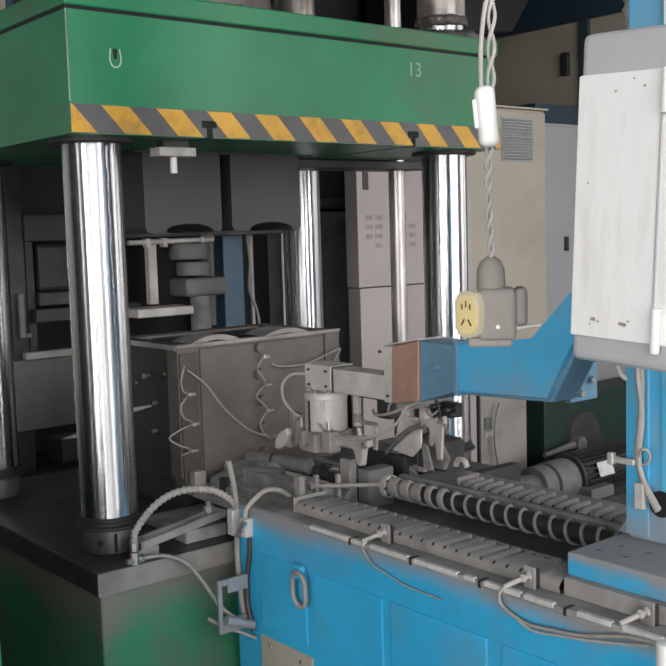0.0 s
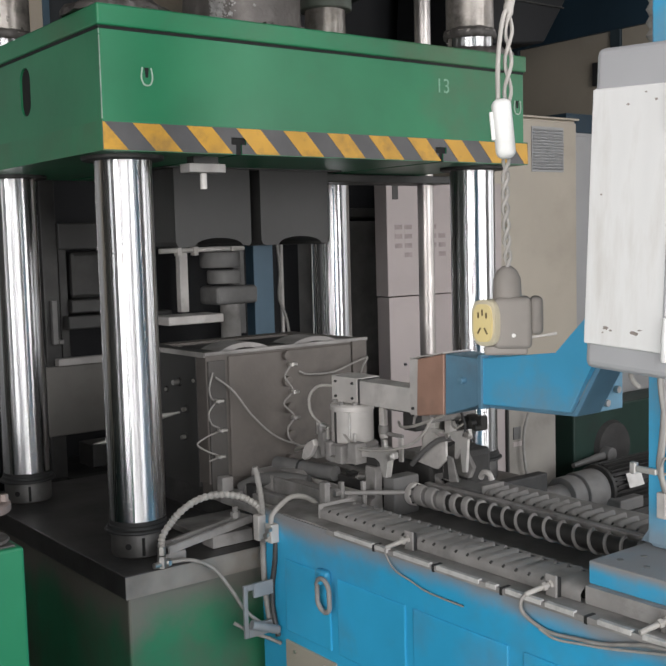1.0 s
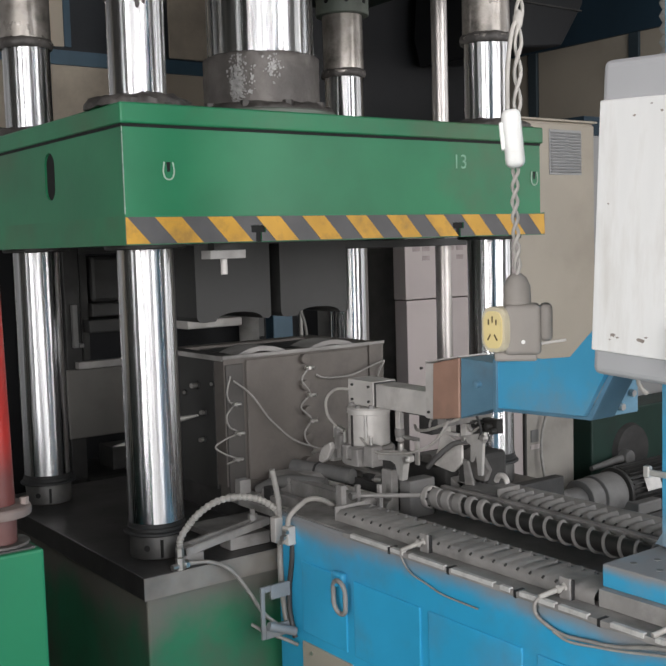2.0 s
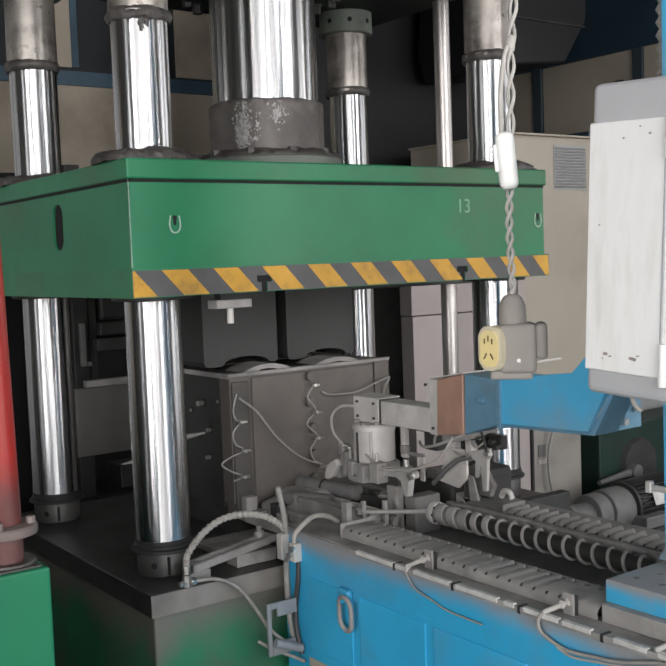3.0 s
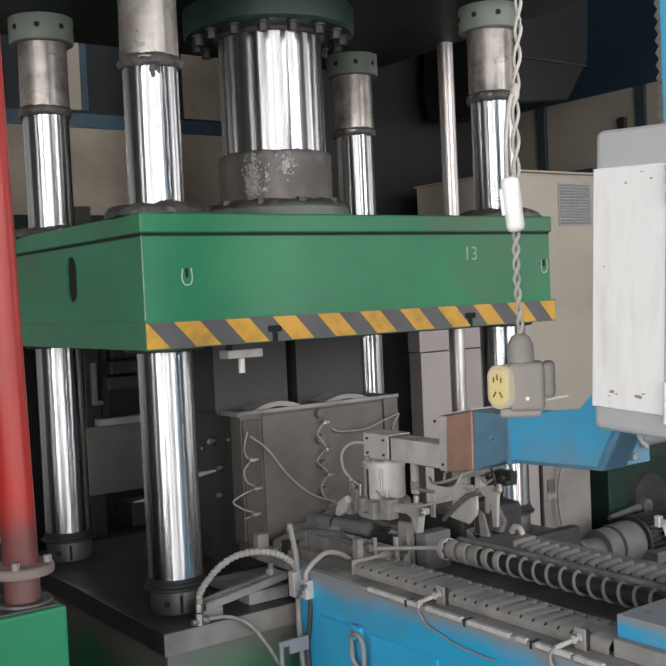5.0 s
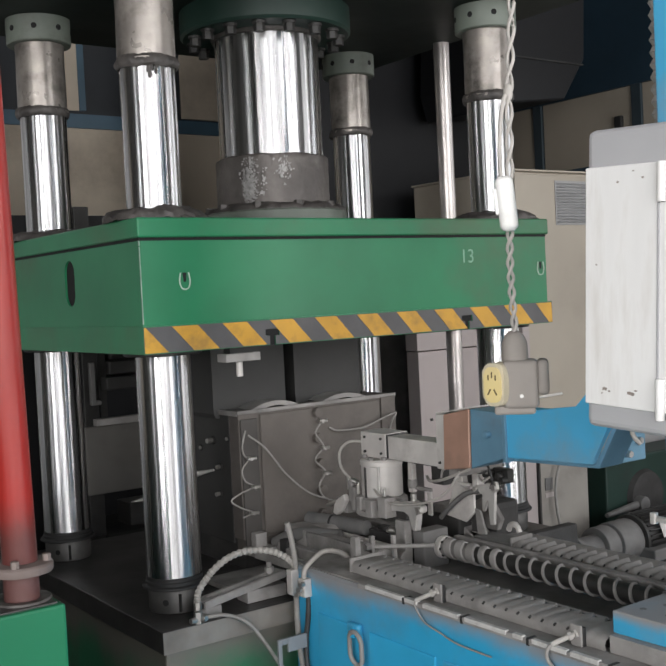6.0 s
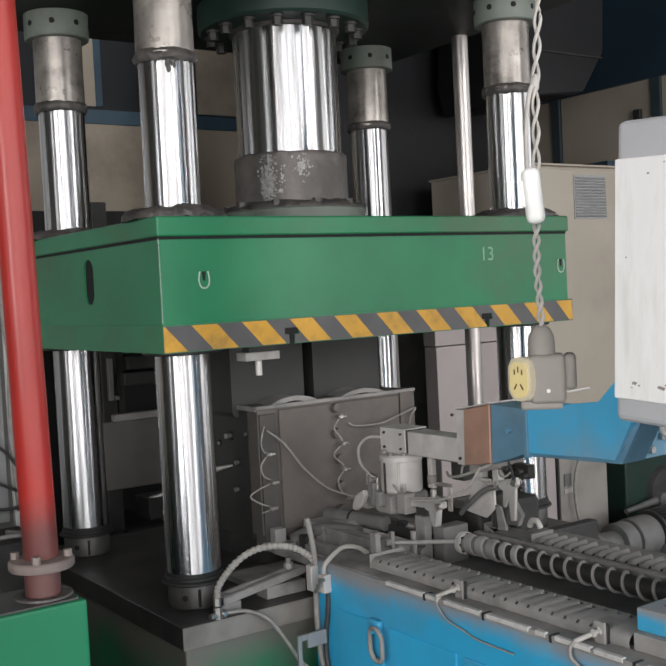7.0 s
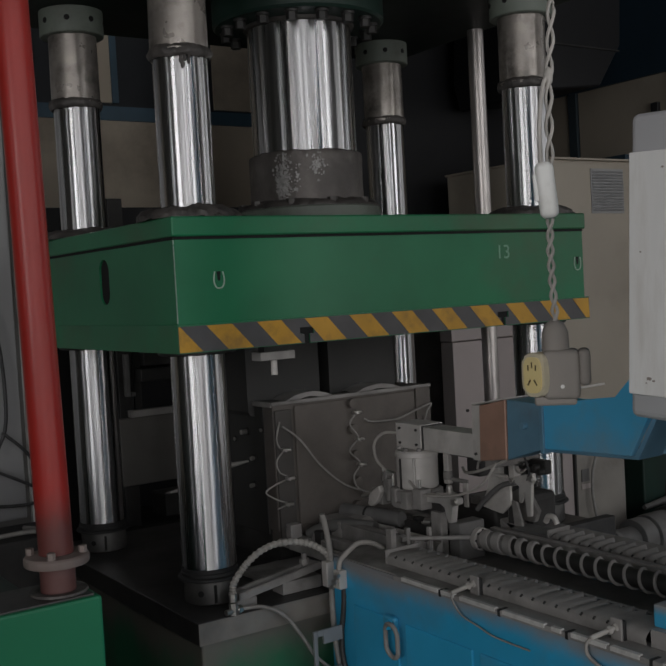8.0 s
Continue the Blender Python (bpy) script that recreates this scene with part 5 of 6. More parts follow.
    part("slim_plate", box(0.80, 0.808, -0.352, -0.332, 0.915, 1.0, 0.002), ALU, arm, "slim pale plate")
    part("slim_bar", box(0.80, 0.81, -0.352, -0.262, 0.995, 1.008, 0.002), DUSTY, arm)
    part("guide_tongue", prism([(-0.414, 1.037), (-0.511, 1.001), (-0.511, 0.941), (-0.468, 0.903), (-0.367, 0.915), (-0.400, 0.974)], "x", 0.848, 0.858, 0.002), ALU, arm, "pale sloping guide tongue")
    wire("dark_hose", [(0.835, -0.36, 0.905), (0.832, -0.400, 0.94), (0.83, -0.450, 0.978), (0.83, -0.50, 1.008), (0.835, -0.55, 1.020)], 0.009, MOTOR, arm, "dark rubber hose")
    part("finger", prism([(-0.508, 1.030), (-0.632, 1.060), (-0.638, 1.036), (-0.620, 1.022), (-0.616, 0.918), (-0.597, 0.915), (-0.592, 1.006), (-0.572, 0.955), (-0.563, 0.958), (-0.570, 1.012), (-0.555, 1.016)], "x", 0.834, 0.846, 0.002), ALU_BRIGHT, arm, "pale alloy finger")
    part("finger_bar", box(0.834, 0.844, -0.51, -0.43, 1.030, 1.040, 0.002), ALU, arm)
    part("finger_nut", hexbolt((0.834, -0.628, 1.042), (0.822, -0.628, 1.042), 0.011), FITTING, arm)
    part("finger_nut", hexbolt((0.834, -0.54, 1.026), (0.824, -0.54, 1.026), 0.008), FITTING, arm)
    part("blade", prism([(-0.511, 0.955), (-0.535, 0.95), (-0.560, 0.875), (-0.52, 0.87)], "x", 0.85, 0.86, 0.002), DUSTY, arm, "dusty blade")
    part("blade", prism([(-0.475, 0.93), (-0.505, 0.935), (-0.515, 0.87), (-0.47, 0.87)], "x", 0.87, 0.89, 0.002), DUSTY_DARK, arm)
    for y, z, r in ((-0.60, 1.085, 0.010), (-0.635, 1.078, 0.012), (-0.655, 1.065, 0.010), (-0.575, 1.075, 0.008)):
        part("dark_knob", cyl((0.835, y, z), (0.855, y - 0.003, z), r, seg=14, bev=0.002), CAST, arm, "", 40)
    part("knob_block", box(0.855, 0.885, -0.665, -0.565, 1.055, 1.10, 0.004), CAST, arm)
    part("white_elbow", tube([(0.86, -0.655, 0.905), (0.855, -0.672, 0.925), (0.855, -0.695, 0.925), (0.858, -0.705, 0.905)], 0.009, 10, 6), ALU, arm, "pale elbow fitting", 60)
    wire("air_tube", [(0.83, -0.560, 1.085), (0.825, -0.566, 1.065), (0.822, -0.588, 1.058), (0.825, -0.615, 1.075)], 0.0035, CABLE_WHITE, arm, "thin air tube")
    wire("air_tube", [(0.82, -0.42, 1.10), (0.815, -0.50, 1.112), (0.815, -0.57, 1.10), (0.83, -0.60, 1.085)], 0.0045, CABLE, arm, "grey air tube")
    wire("air_tube", [(0.84, -0.60, 1.03), (0.82, -0.63, 1.07), (0.82, -0.61, 1.12)], 0.004, CABLE_DARK, arm, "dark air tube")
    return c, arm


carriage, arm = build_carriage()


# ---- control box beside the tower ----
def build_control_box():
    b = thing("control_box", "white control box with light grey top and bottom bands", "control box", (-0.28, -2.3, 1.476))
    part("case", box(-0.376, -0.18, -2.6, -2.067, 1.476, 1.882, 0.010, 3), GREY_BAND, b, "light grey case")
    part("door", box(-0.3815, -0.3745, -2.56, -2.070, 1.509, 1.831, 0.002), WHITE, b, "white scuffed door")
    part("door_edge", box(-0.383, -0.3745, -2.192, -2.188, 1.509, 1.831, 0.001), GREY_BAND, b)
    for z0, z1 in ((1.500, 1.554), (1.780, 1.831)):
        part("hinge", cyl((-0.386, -2.197, z0), (-0.386, -2.197, z1), 0.006, seg=18, bev=0.001), WHITE, b, "white hinge barrel", 40)
    rng = random.Random(11)
    for y, z, size in ((-2.105, 1.532, 0.005), (-2.112, 1.530, 0.003), (-2.148, 1.530, 0.006), (-2.156, 1.534, 0.003), (-2.10, 1.526, 0.002), (-2.165, 1.813, 0.003), (-2.125, 1.809, 0.0025), (-2.15, 1.822, 0.002), (-2.09, 1.70, 0.002)):
        pts = [(y + size * (0.5 + 0.6 * rng.random()) * math.cos(a), z + size * (0.25 + 0.45 * rng.random()) * math.sin(a)) for a in [2 * math.pi * i / 9 for i in range(9)]]
        part("paint_chip", prism(pts, "x", -0.3821, -0.3814), RUST_RUN, b, "brown paint chip")
    part("mounting_arm", box(-0.18, 0.575, -2.0, -1.93, 1.66, 1.73, 0.004), BLUE_TOWER, b, "blue mounting arm to the tower")
    wire("box_cable", [(-0.30, -2.09, 1.478), (-0.302, -2.088, 1.462), (-0.298, -2.09, 1.452), (-0.29, -2.093, 1.444)], 0.0035, CABLE_WHITE, b, "coiled cable end")
    wire("antenna_stub", [(-0.30, -2.10, 1.875), (-0.30, -2.10, 1.888)], 0.004, BLACK, b, "black stub")
    b.location = Vector(b.location) + Vector((0, 0.010, -0.004))
    b.rotation_euler = (radians(3.0), 0, 0)
    return b


build_control_box()


# ---- hanging socket with its inline switch ----
def build_socket():
    s = thing("hanging_socket", "dusty grey hanging socket with a yellowed face and inline switch", "socket", (-0.34, -1.9, 1.48))
    base = Matrix.Translation((-0.343, -1.90, 0)) @ Matrix.Rotation(math.atan2(-0.72, 0.69), 4, "Z")

    def local(bm):
        bmesh.ops.transform(bm, verts=bm.verts, matrix=base)
        return bm
    part("cable_neck", local(lathe(-0.004, 0, [(0.019, 1.545), (0.0205, 1.57), (0.0195, 1.592), (0.014, 1.604), (0.006, 1.61)], 24)), SOCKET_GREY, s, "rounded cable neck", 40)
    part("body", local(box(-0.024, 0.030, -0.026, 0.026, 1.492, 1.566, 0.008, 3)), SOCKET_GREY, s, "dusty grey body", 40)
    part("foot", local(box(-0.038, 0.024, -0.02, 0.02, 1.483, 1.497, 0.004)), SOCKET_GREY, s)
    side = local(box(0.028, 0.046, -0.022, 0.022, 1.512, 1.566, 0.007, 3))
    part("side_outlet", side, SOCKET_GREY, s, "dusty side outlet", 40)
    part("side_pin", local(cyl((0.03, -0.01, 1.508), (0.065, -0.012, 1.513), 0.002, seg=8)), ALU, s)
    part("body_screw", local(cyl((0.004, -0.0255, 1.512), (0.004, -0.0272, 1.512), 0.003, seg=10)), PAPER, s)
    # outlet face turned half towards its own side
    turn = base @ Matrix.Translation((-0.026, -0.006, 0)) @ Matrix.Rotation(radians(-38), 4, "Z")
    def oval(a, c, k=30, power=0.55):
        pts = []
        for i in range(k):
            t = 2 * math.pi * i / k
            pts.append((a * math.copysign(abs(math.cos(t)) ** power, math.cos(t)), 1.530 + c * math.copysign(abs(math.sin(t)) ** power, math.sin(t))))
        return pts
    rim = prism(oval(0.0215, 0.033), "y", -0.020, 0.012, 0.002)
    bmesh.ops.transform(rim, verts=rim.verts, matrix=turn)
    part("face_rim", rim, SOCKET_RIM, s, "dirty cream rim", 40)
    fc = prism(oval(0.0165, 0.027), "y", -0.0225, -0.0195, 0.0008)
    bmesh.ops.transform(fc, verts=fc.verts, matrix=turn)
    part("outlet_face", fc, SOCKET_YELLOW, s, "yellowed outlet face")
    for px, pz, w, h, tilt in ((-0.007, 1.541, 0.0024, 0.008, 0), (0.007, 1.541, 0.0024, 0.008, 0), (0.0, 1.545, 0.0022, 0.009, 0), (-0.006, 1.519, 0.0024, 0.010, 32), (0.006, 1.519, 0.0024, 0.010, -32)):
        hole = box(-w / 2, w / 2, -0.0231, -0.0215, -h / 2, h / 2)
        bmesh.ops.transform(hole, verts=hole.verts, matrix=turn @ Matrix.Translation((px, 0, pz)) @ Matrix.Rotation(radians(tilt), 4, "Y"))
        part("pin_slot", hole, SLOT_BROWN, s)
    # twisted flex up to the switch, and on to the roof
    def strand(points, phase, r=0.0028, wide=0.0038, turn_len=0.045):
        line = spline(points, 14)
        out, run = [], 0.0
        for a, b in zip(line, line[1:]):
            ang = 2 * math.pi * run / turn_len + phase
            out.append(a + Vector((wide * math.cos(ang), wide * math.sin(ang), 0)))
            run += (b - a).length
        return tube(out, r, 6, 2)
    low = [(-0.346, -1.9, 1.607), (-0.350, -1.9, 1.68), (-0.350, -1.9, 1.73), (-0.346, -1.9, 1.79)]
    up = [(-0.346, -1.9, 1.79), (-0.343, -1.9, 1.86), (-0.338, -1.9, 1.97), (-0.324, -1.9, 2.12), (-0.30, -1.9, 2.6), (-0.25, -1.9, 3.6), (-0.2, -1.9, 5.6)]
    for k in (0, math.pi):
        part("flex", strand(low, k), CABLE_WHITE, s, "twisted pale flex", 60)
        part("flex", strand(up, k + 0.6, turn_len=0.085, wide=0.0046), CABLE_WHITE, s, "twisted pale flex", 60)
    part("flex", tube([(-0.358, -1.895, 1.84), (-0.358, -1.896, 1.90), (-0.350, -1.898, 1.955), (-0.340, -1.9, 1.975)], 0.0034, 7, 8), CABLE_WHITE, s, "split flex above the switch", 60)
    kb = bmesh.new()
    bmesh.ops.create_uvsphere(kb, u_segments=12, v_segments=8, radius=0.008)
    bmesh.ops.transform(kb, verts=kb.verts, matrix=Matrix.Translation((-0.339, -1.9, 1.972)) @ Matrix.Diagonal((0.9, 0.9, 1.7, 1)))
    part("tape_wrap", wobble(kb, 0.002, 90), CABLE_WHITE, s, "tape wrap on the flex", 60)
    # inline switch
    sw = bmesh.new()
    box(-0.014, 0.014, -0.011, 0.011, 1.768, 1.852, 0.0105, 4, sw)
    bmesh.ops.transform(sw, verts=sw.verts, matrix=Matrix.Translation((-0.358, -1.905, 1.803)) @ Matrix.Rotation(math.atan2(-0.72, 0.69), 4, "Z") @ Matrix.Rotation(radians(-5), 4, "Y") @ Matrix.Translation((0, 0, -1.81)))
    switch = part("inline_switch", sw, SWITCH_WHITE, s, "white inline switch", 40)
    rk = box(-0.018, -0.012, -0.006, 0.006, 1.795, 1.835, 0.002)
    bmesh.ops.transform(rk, verts=rk.verts, matrix=Matrix.Translation((-0.358, -1.905, 1.803)) @ Matrix.Rotation(math.atan2(-0.72, 0.69), 4, "Z") @ Matrix.Rotation(radians(-5), 4, "Y") @ Matrix.Translation((0, 0, -1.81)))
    part("rocker", rk, SWITCH_WHITE, switch)
    s.location = Vector(s.location) + Vector((0, 0, 0.005))
    return s


build_socket()


# ---- neighbouring machine base with a red pipe ----
def build_neighbour():
    b = thing("machine_base", "green painted base of a neighbouring machine", "machine base", (-1.3, -0.6, 0))
    part("front_box", box(-2.6, -0.722, -0.95, -0.775, 0, 1.07, 0.006), GREEN_BLOCK, b, "green painted front")
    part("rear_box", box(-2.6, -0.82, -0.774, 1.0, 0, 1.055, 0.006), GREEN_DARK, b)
    part("top_dust", box(-2.59, -0.735, -0.935, -0.785, 1.07, 1.0735), TABLE, b, "oily top")
    part("pale_plate", box(-1.2, -0.93, -0.93, -0.90, 1.07, 1.16, 0.003), BEIGE_GREY, b, "pale upright plate")
    p = thing("red_pipe", "red painted pipe with a dusty flange", "pipe", (-0.785, -0.865, 1.0735))
    x, y = -0.785, -0.865
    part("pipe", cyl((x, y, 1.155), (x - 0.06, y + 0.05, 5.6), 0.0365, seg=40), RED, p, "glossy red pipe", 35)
    part("flange", lathe(x, y, [(0.05, 1.132), (0.066, 1.133), (0.068, 1.136), (0.068, 1.149), (0.064, 1.153), (0.04, 1.155)], 40), RUST_FLANGE, p, "dusty iron flange", 35)
    part("pipe_stub", cyl((x, y, 1.0735), (x, y, 1.132), 0.037, seg=36), RED_DUSTY, p, "dusty red stub", 35)
    for a in (-0.5, 1.1, 2.6, 4.2):
        bx, by = x + 0.055 * math.cos(a), y + 0.055 * math.sin(a)
        part("flange_bolt", hexbolt((bx, by, 1.150), (bx, by, 1.168), 0.009), RUST_FLANGE, p)
    cup = lathe(x, y, [(0.062, 1.0735), (0.06, 1.078), (0.045, 1.079), (0.04, 1.076)], 32)
    part("seal", cup, GREASE, p, "dark greasy seal", 50)


build_neighbour()


# ---- the space behind the press ----
def build_background():
    cab = thing("control_cabinet", "beige electrical cabinet with a louvred vent", "cabinet", (3.2, 1.6, 0))
    part("case", box(2.86, 3.61, 1.22, 2.08, 0, 2.34, 0.006), BEIGE, cab)
    part("door", box(2.87, 3.60, 1.2, 1.22, 0.06, 2.325, 0.005), BEIGE, cab)
    part("top_cover", box(2.85, 3.62, 1.19, 2.09, 2.34, 2.352, 0.003), BEIGE, cab)
    vent = part("vent", box(3.199, 3.479, 1.194, 1.2, 2.03, 2.292, 0.002), BEIGE_GREY, cab, "louvred vent")
    for k in range(14):
        z = 2.042 + k * 0.0172
        part("louvre", prism([(1.194, z), (1.184, z + 0.003), (1.194, z + 0.013)], "x", 3.209, 3.469), BEIGE_GREY, vent)
    g = thing("grey_cabinet", "grey electrical cabinet with a black lock", "cabinet", (4.05, 1.6, 0))
    part("case", box(3.63, 4.5, 1.27, 2.0, 0, 2.28, 0.006), BEIGE_GREY, g)
    part("door", box(3.645, 4.485, 1.25, 1.27, 0.06, 2.26, 0.005), BEIGE_GREY, g)
    part("lock", box(3.835, 3.87, 1.238, 1.25, 1.49, 1.58, 0.003), BLACK, g, "black lock")
    part("plinth", box(3.63, 4.5, 1.3, 2.0, 2.28, 2.4), BLUE_WALL, g, "dark blue cap")
    # tall printed boards
    for k, (x0, x1, z0, z1) in enumerate(((2.17, 2.80, 1.352, 1.975), (2.175, 2.795, 0.0, 1.346))):
        bd = thing("printed_board", "tall faded pinkish board with worn print" if k == 0 else "tall faded pinkish board", "board", ((x0 + x1) / 2, 1.35, z0), group="stacked boards")
        part("sheet", box(x0, x1, 1.3, 1.40, z0, z1, 0.003), PINKISH, bd)
        if k == 0:
            for cx in (2.25, 2.32, 2.50, 2.57):
                for r in range(4):
                    if (r + int(cx * 100)) % 5 != 0:
                        part("print_bar", box(cx - 0.026, cx + 0.026, 1.2985, 1.3, 1.56 + r * 0.05, 1.585 + r * 0.05), INK, bd)
            part("hook", box(2.21, 2.25, 1.296, 1.3, 1.87, 1.965, 0.001), CAST, bd, "dark hook")
    single("wall_board", box(2.80, 2.855, 1.12, 1.16, 0, 1.95, 0.003), PINKISH, "narrow pinkish board with a dark edge", "board")
    # dark machine frame behind
    m = thing("dark_machine", "machine frame behind the press, painted near black as unlit", "machine", (2.6, 2.6, 0))
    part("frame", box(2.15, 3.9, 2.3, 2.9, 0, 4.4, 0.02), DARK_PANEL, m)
    part("frame_door", box(2.17, 2.95, 2.28, 2.3, 0.2, 1.78, 0.006), MOTOR, m, "dark grey door panel")
    part("frame_box", box(2.46, 2.62, 2.22, 2.28, 1.38, 1.56, 0.006), CAST, m)
    part("frame_shelf", box(2.2, 2.9, 2.2, 2.3, 1.80, 1.86, 0.006), CAST, m)
    # dark overhead mass of unknown kind; its duct is added to carry it
    h = thing("dark_overhead", "unidentified dark shape hung from the roof", "hood", (3.9, 2.0, 2.8))
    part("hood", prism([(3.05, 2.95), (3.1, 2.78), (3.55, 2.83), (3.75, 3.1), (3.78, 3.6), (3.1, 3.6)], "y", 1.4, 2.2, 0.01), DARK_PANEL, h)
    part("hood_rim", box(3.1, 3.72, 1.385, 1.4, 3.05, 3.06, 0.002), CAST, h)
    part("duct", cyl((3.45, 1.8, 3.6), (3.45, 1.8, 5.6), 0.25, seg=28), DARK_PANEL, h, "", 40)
    # low machine with a motor
    mo = thing("electric_motor", "grey finned electric motor on a steel base", "motor", (3.2, 0.66, 0.0))
    part("mount", box(2.6, 3.75, 0.45, 0.9, 0, 0.07, 0.004), DUSTY_DARK, mo)
    part("frame_block", box(2.75, 3.7, 0.55, 0.8, 0.07, 0.13, 0.004), DUSTY_DARK, mo)
    mz = 0.265
    part("shaft_flange", cyl((2.56, 0.66, mz), (2.60, 0.66, mz), 0.095, seg=28, bev=0.006), MOTOR, mo, "dusty shaft flange", 35)
    part("shaft_flange", cyl((2.63, 0.66, mz), (2.66, 0.66, mz), 0.085, seg=28, bev=0.006), MOTOR, mo, "", 35)
    part("gear_case", cyl((2.60, 0.66, mz), (2.86, 0.66, mz), 0.072, seg=32, bev=0.008), MOTOR, mo, "dusty gear case", 35)
    part("coupling", cyl((2.80, 0.66, mz), (2.90, 0.66, mz), 0.108, seg=32, bev=0.01), MOTOR, mo, "", 35)
    part("coupling", cyl((2.912, 0.66, mz), (3.08, 0.66, mz), 0.115, seg=32, bev=0.01), MOTOR, mo, "", 35)
    part("motor_body", cyl((3.09, 0.66, mz), (3.7, 0.66, mz), 0.112, seg=32), CAST, mo, "", 35)
    part("end_ring", cyl((3.085, 0.66, mz), (3.11, 0.66, mz), 0.132, seg=36, bev=0.005), CAST, mo, "", 35)
    part("motor_foot", box(3.1, 3.6, 0.56, 0.76, 0.13, 0.20, 0.006), CAST, mo)
    part("gear_foot", box(2.62, 2.9, 0.60, 0.72, 0.13, 0.22, 0.006), CAST, mo)
    for k in range(28):
        a = 2 * math.pi * k / 28
        fin = box(3.115, 3.68, -0.003, 0.003, 0.108, 0.136)
        bmesh.ops.transform(fin, verts=fin.verts, matrix=Matrix.Translation((0, 0.66, mz)) @ Matrix.Rotation(a, 4, "X"))
        part("fin", fin, CAST, mo)
    tag = box(3.20, 3.33, -0.04, 0.04, 0.1365, 0.139)
    bmesh.ops.transform(tag, verts=tag.verts, matrix=Matrix.Translation((0, 0.66, mz)) @ Matrix.Rotation(radians(70), 4, "X"))
    part("rating_plate", tag, ALU_BRIGHT, mo, "pale rating plate")
    part("terminal_box", box(3.06, 3.26, 0.47, 0.57, 0.17, 0.235, 0.008), MOTOR, mo)
    gm = thing("green_machine", "dark green machine body behind the motor", "machine", (3.7, 1.05, 0))
    part("body", box(3.26, 4.4, 0.95, 1.2, 0, 0.64, 0.01), GREEN_DARK, gm)
    part("handle", cyl((3.17, 0.88, 0.345), (3.50, 0.90, 0.362), 0.014, 0.026, seg=16), MOTOR, gm, "grey tapered handle", 40)
    # dark disc stands in for a dark smudge on the body
    part("soot_cover", cyl((3.60, 0.951, 0.39), (3.60, 0.92, 0.39), 0.16, 0.145, seg=32), DUSTY_DARK, gm, "dark round disc", 40)
    part("handle_hub", cyl((3.50, 0.95, 0.362), (3.50, 0.86, 0.362), 0.045, seg=24, bev=0.01), MOTOR, gm, "", 40)
    st = thing("steel_post", "dusty grey steel post with a hanging cable", "post", (2.78, 1.0, 0))
    part("post", box(2.60, 2.72, 0.98, 1.06, 0, 0.78, 0.004), PINKISH, st)
    part("post_edge", box(2.722, 2.736, 0.965, 1.04, 0, 0.78, 0.003), CAST, st)
    wire("hanging_cable", [(2.878, 0.955, 0.677), (2.844, 0.955, 0.582), (2.838, 0.955, 0.464), (2.861, 0.955, 0.34), (2.895, 0.955, 0.254)], 0.008, CABLE, st, "hanging grey cable")
    single("floor_box", box(2.745, 3.16, 1.0, 1.15, 0, 0.80, 0.004), DRAB_PALE, "drab floor box beside the cabinet", "box")
    part("socket_plate", box(2.80, 2.86, 0.992, 1.0, 0.53, 0.60, 0.003), MOTOR, st, "dark socket plate")
    part("paper_tag", box(2.80, 2.875, 0.995, 1.0, 0.49, 0.515), PINKISH, st, "pale tag")
    # machinery seen between the columns
    r = thing("rear_machine", "dark rear machine with steel frame and shade-darkened panel", "machine", (1.0, 1.8, 0))
    # near-black sheet added to stand in for the unlit depth behind
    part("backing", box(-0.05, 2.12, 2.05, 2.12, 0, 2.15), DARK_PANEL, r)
    part("base", box(0.3, 1.9, 1.35, 2.04, 0, 0.60, 0.01), DUSTY_DARK, r)
    part("upright", box(0.375, 0.45, 1.6, 1.66, 0.6, 2.15, 0.004), CAST, r, "dark steel upright")
    part("upright", box(0.46, 0.50, 1.62, 1.68, 1.15, 1.66, 0.004), CAST, r)
    part("cross_beam", box(0.45, 2.0, 1.58, 1.66, 1.65, 1.77, 0.006), DIE_UP, r, "grey cross beam")
    part("head", box(0.52, 0.82, 1.62, 1.9, 1.42, 1.64, 0.02), CAST, r)
    part("head_foot", box(0.50, 0.95, 1.58, 1.8, 1.355, 1.42, 0.008), CAST, r)
    part("shelf", box(0.47, 1.0, 1.55, 1.75, 1.285, 1.345, 0.006), DIE_UP, r)
    # shade behind the press is carried by this panel's colour
    part("cream_panel", box(0.36, 1.06, 1.575, 1.595, 0.80, 1.12, 0.004), CREAM_SHADED, r, "cream sheet panel, darkened to hold shade")
    part("panel_lip", box(0.41, 1.06, 1.55, 1.596, 1.122, 1.155, 0.004), DUSTY, r, "pale folded lip")
    part("hook_plate", box(0.40, 0.425, 1.57, 1.597, 1.22, 1.42, 0.004), MOTOR, r)
    part("hook_plate", box(0.426, 0.45, 1.57, 1.597, 1.22, 1.24, 0.004), MOTOR, r)
    part("pin", cyl((0.44, 1.28, 0.795), (0.56, 1.22, 0.83), 0.008, seg=10), ALU_BRIGHT, r, "bright bar", 40)
    part("low_block", box(0.42, 0.62, 1.25, 1.4, 0.70, 0.80, 0.006), CAST, r)
    part("low_rail", box(0.3, 1.0, 1.2, 1.26, 0.64, 0.68, 0.004), CAST, r)
    # take-out arm of the rear machine
    part("tray", box(0.80, 1.09, 1.22, 1.38, 1.295, 1.335, 0.006), ALU, r, "pale tray")
    part("tray_post", box(1.0, 1.045, 1.46, 1.5, 1.335, 1.62, 0.004), ALU, r, "pale post")
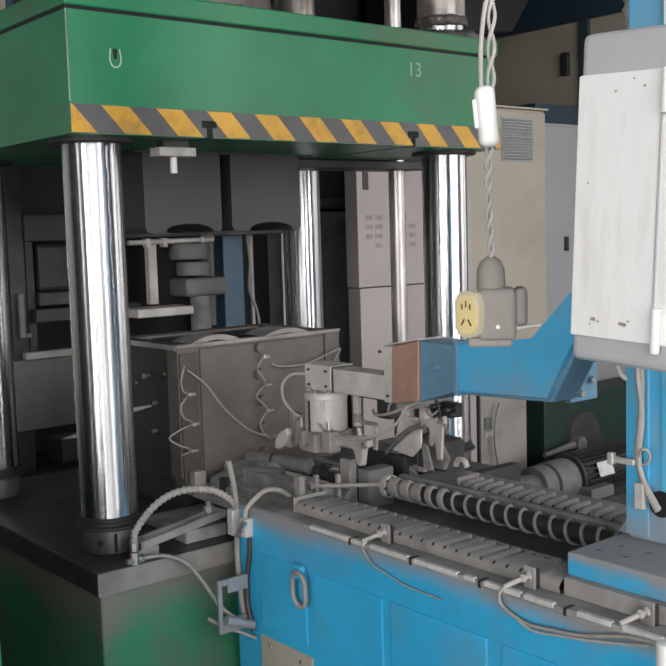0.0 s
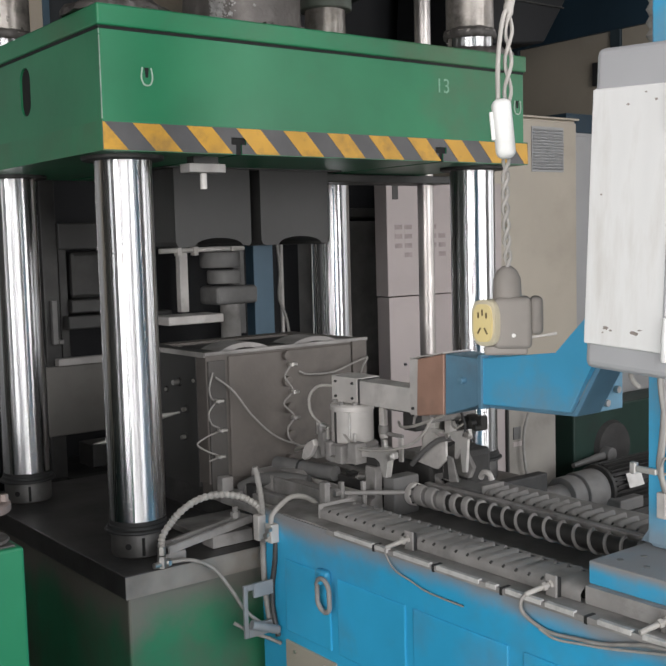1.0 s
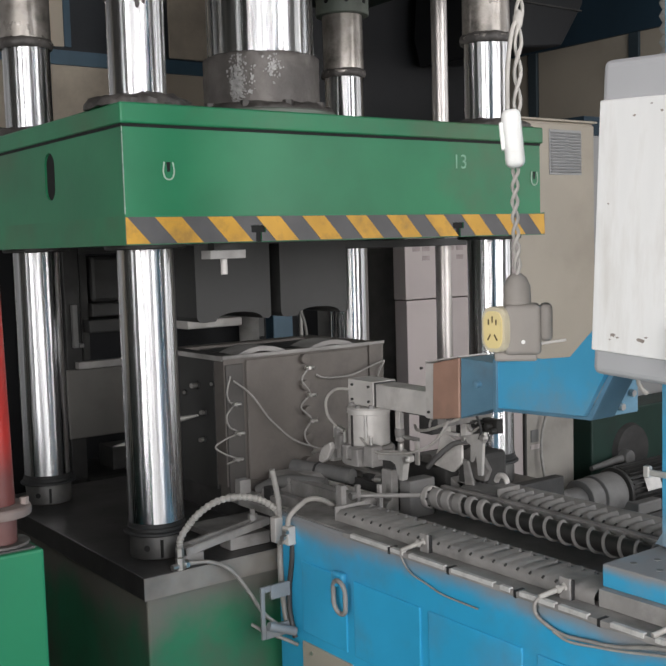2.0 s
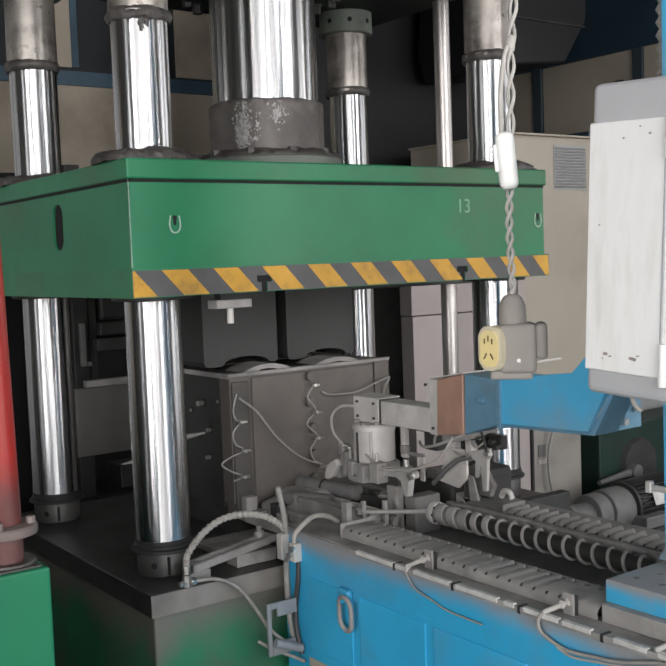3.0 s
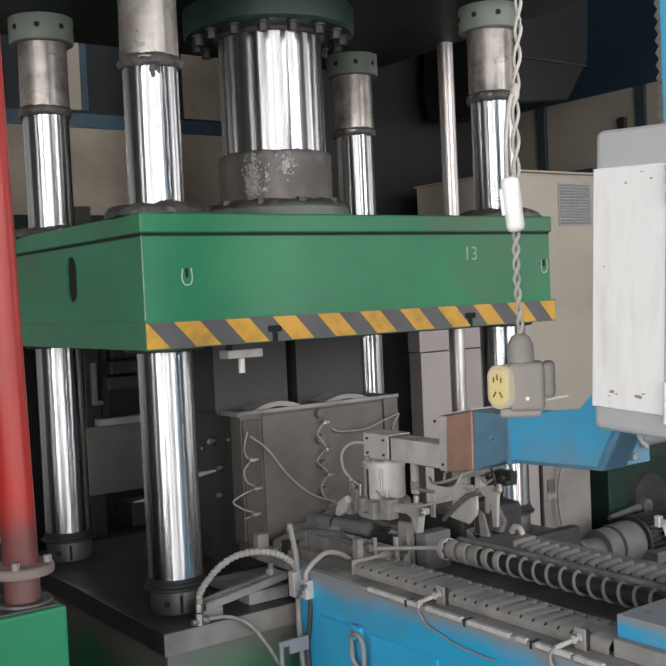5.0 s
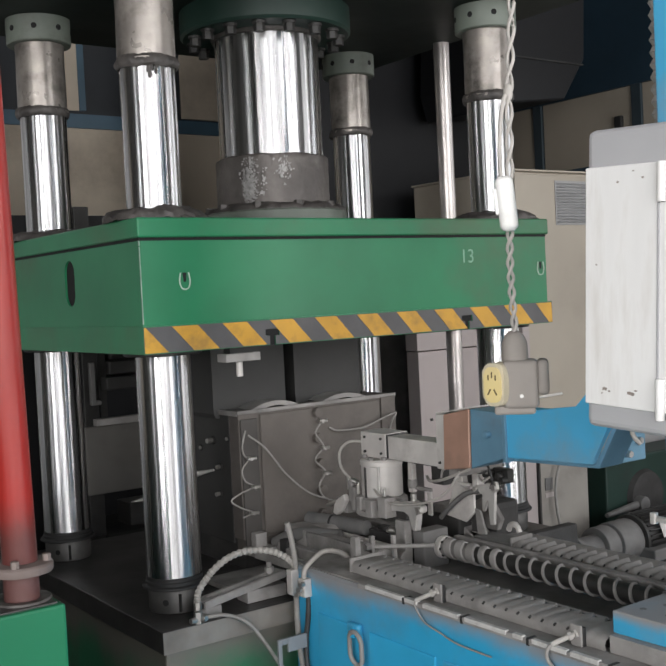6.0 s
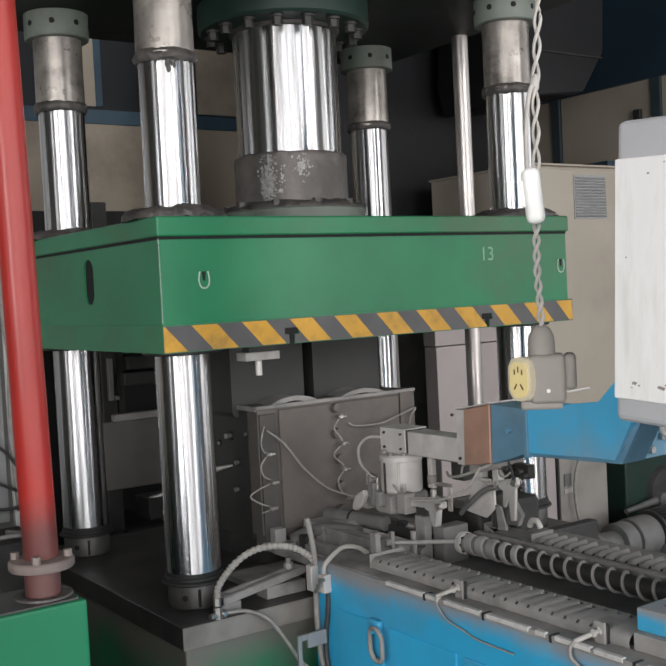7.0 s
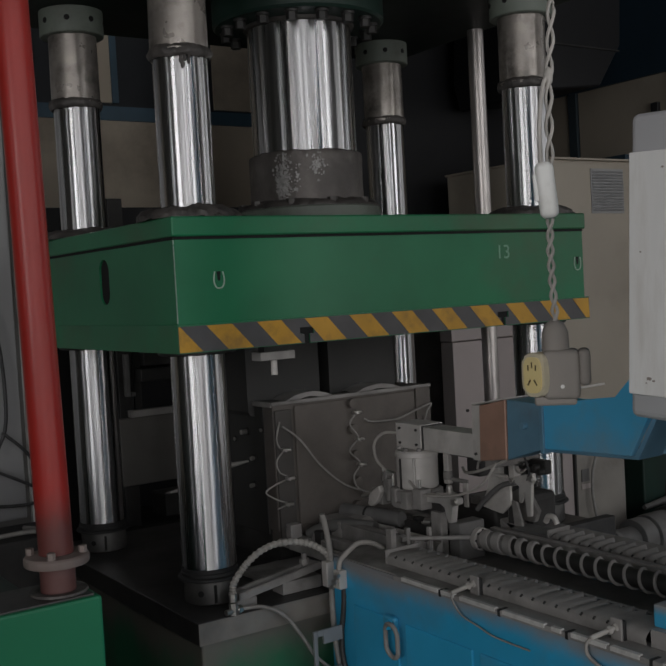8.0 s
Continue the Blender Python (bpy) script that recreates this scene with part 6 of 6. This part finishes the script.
    part("tray_bar", cyl((0.90, 1.47, 1.63), (1.37, 1.47, 1.635), 0.012, seg=12), ALU, r, "pale bar", 40)
    for x in (1.0, 1.09, 1.30):
        part("bar_clip", box(x - 0.012, x + 0.012, 1.45, 1.49, 1.605, 1.648, 0.003), ALU, r)
    part("arm_joint", cyl((1.25, 1.5, 1.54), (1.25, 1.5, 1.62), 0.10, seg=28, bev=0.012), MOTOR, r, "grey joint", 35)
    part("arm_joint", cyl((1.27, 1.5, 1.46), (1.27, 1.5, 1.53), 0.085, seg=28, bev=0.012), MOTOR, r, "grey joint", 35)
    part("arm_base", box(1.18, 1.42, 1.42, 1.6, 1.36, 1.45, 0.02, 3), MOTOR, r, "grey arm base")
    part("arm_plate", box(1.36, 1.43, 1.56, 1.6, 1.2, 1.66, 0.004), MOTOR, r, "grey plate")
    part("arm_stem", cyl((1.30, 1.5, 1.02), (1.30, 1.5, 1.36), 0.05, seg=20), DUSTY, r, "", 40)
    part("arm_foot", box(1.1, 1.5, 1.40, 1.6, 0.6, 1.02, 0.01), CAST, r)
    part("tray_bracket", box(0.86, 1.1, 1.36, 1.5, 1.285, 1.30, 0.003), ALU, r)
    part("blue_post", box(1.565, 1.69, 1.68, 1.76, 0.6, 1.72, 0.005), BLUE_TRIM, r, "dusty blue post")
    wire("post_cable", [(1.73, 1.7, 1.66), (1.74, 1.69, 1.5), (1.73, 1.69, 1.36), (1.78, 1.69, 1.22), (1.80, 1.7, 1.0)], 0.008, CABLE, r, "hanging grey cable")
    part("white_rod", cyl((2.08, 1.85, 0.6), (2.08, 1.85, 1.72), 0.009, seg=10), PAPER, r, "thin white rod", 40)
    part("post_rod", cyl((1.86, 1.85, 0.6), (1.86, 1.85, 1.72), 0.012, seg=10), ALU, r, "thin rod", 40)
    part("rod_foot", box(1.75, 2.12, 1.8, 2.04, 0.55, 0.62), CAST, r)
    # pale cabinet with cables beyond the red pipe
    pc = thing("pale_cabinet", "pale grey cabinet with loose cables beside the press", "cabinet", (-0.6, 1.7, 0))
    part("case", box(-1.6, -0.03, 1.52, 2.0, 0.0, 2.75, 0.006), PLASTER, pc)
    part("door", box(-1.3, -0.12, 1.5, 1.52, 0.75, 2.70, 0.005), BEIGE_GREY, pc)
    part("trim", box(-0.10, -0.035, 1.49, 1.52, 0.70, 2.72, 0.004), PAPER, pc, "pale edge trim")
    part("conduit", tube([(-0.10, 1.47, 2.3), (-0.105, 1.47, 1.7), (-0.09, 1.47, 1.45), (-0.10, 1.47, 1.1), (-0.085, 1.47, 0.8)], 0.013, 8, 8), CABLE, pc, "grey conduit", 60)
    wire("loose_cable", [(-0.32, 1.46, 1.9), (-0.215, 1.45, 1.55), (-0.20, 1.45, 1.2), (-0.25, 1.45, 1.05)], 0.008, CABLE_DARK, pc, "dark loose cable")
    wire("loose_cable", [(-0.22, 1.45, 1.14), (-0.13, 1.44, 1.05), (-0.07, 1.44, 0.95)], 0.007, CABLE_DARK, pc, "dark loose cable")
    wire("loose_cable", [(-0.28, 1.45, 0.99), (-0.15, 1.44, 0.92), (-0.06, 1.44, 0.86), (-0.12, 1.44, 0.82), (-0.3, 1.45, 0.83)], 0.007, CABLE_DARK, pc, "dark cable loop")
    tr = thing("cable_trough", "dark cable trough on the floor", "trough", (-0.5, 1.2, 0))
    part("trough", box(-0.8, -0.1, 1.13, 1.45, 0, 0.74, 0.01), DUSTY_DARK, tr)
    wire("trough_cable", [(-0.4, 1.2, 0.752), (-0.25, 1.15, 0.765), (-0.15, 1.2, 0.75), (-0.2, 1.3, 0.752)], 0.01, CABLE, tr, "grey cable")


build_background()


# ---- movement ----
def motions():
    drop = [(0.0, 0.397), (0.5, 0.393), (0.8, 0.386), (1.0, 0.378), (1.1, 0.368), (1.2, 0.350), (1.3, 0.325), (1.4, 0.296), (1.5, 0.266), (1.6, 0.238), (1.7, 0.209), (2.1, 0.100), (2.3, 0.058), (2.5, 0.042), (2.8, 0.034), (3.0, 0.028), (3.5, 0.016), (4.0, 0.008), (4.5, 0.0), (6.0, -0.021), (6.5, -0.027), (7.0, -0.033), (7.5, -0.039), (8.0, -0.045)]
    walk(slide, [(t, pose(0, 0, dz)) for t, dz in drop])
    walk(arm, [(t, pose(0, 0, dz)) for t, dz in ((0.0, 0.0135), (0.1, 0.012), (0.3, 0.003), (0.4, 0.0), (0.5, 0.0), (8.0, 0.0))])


motions()
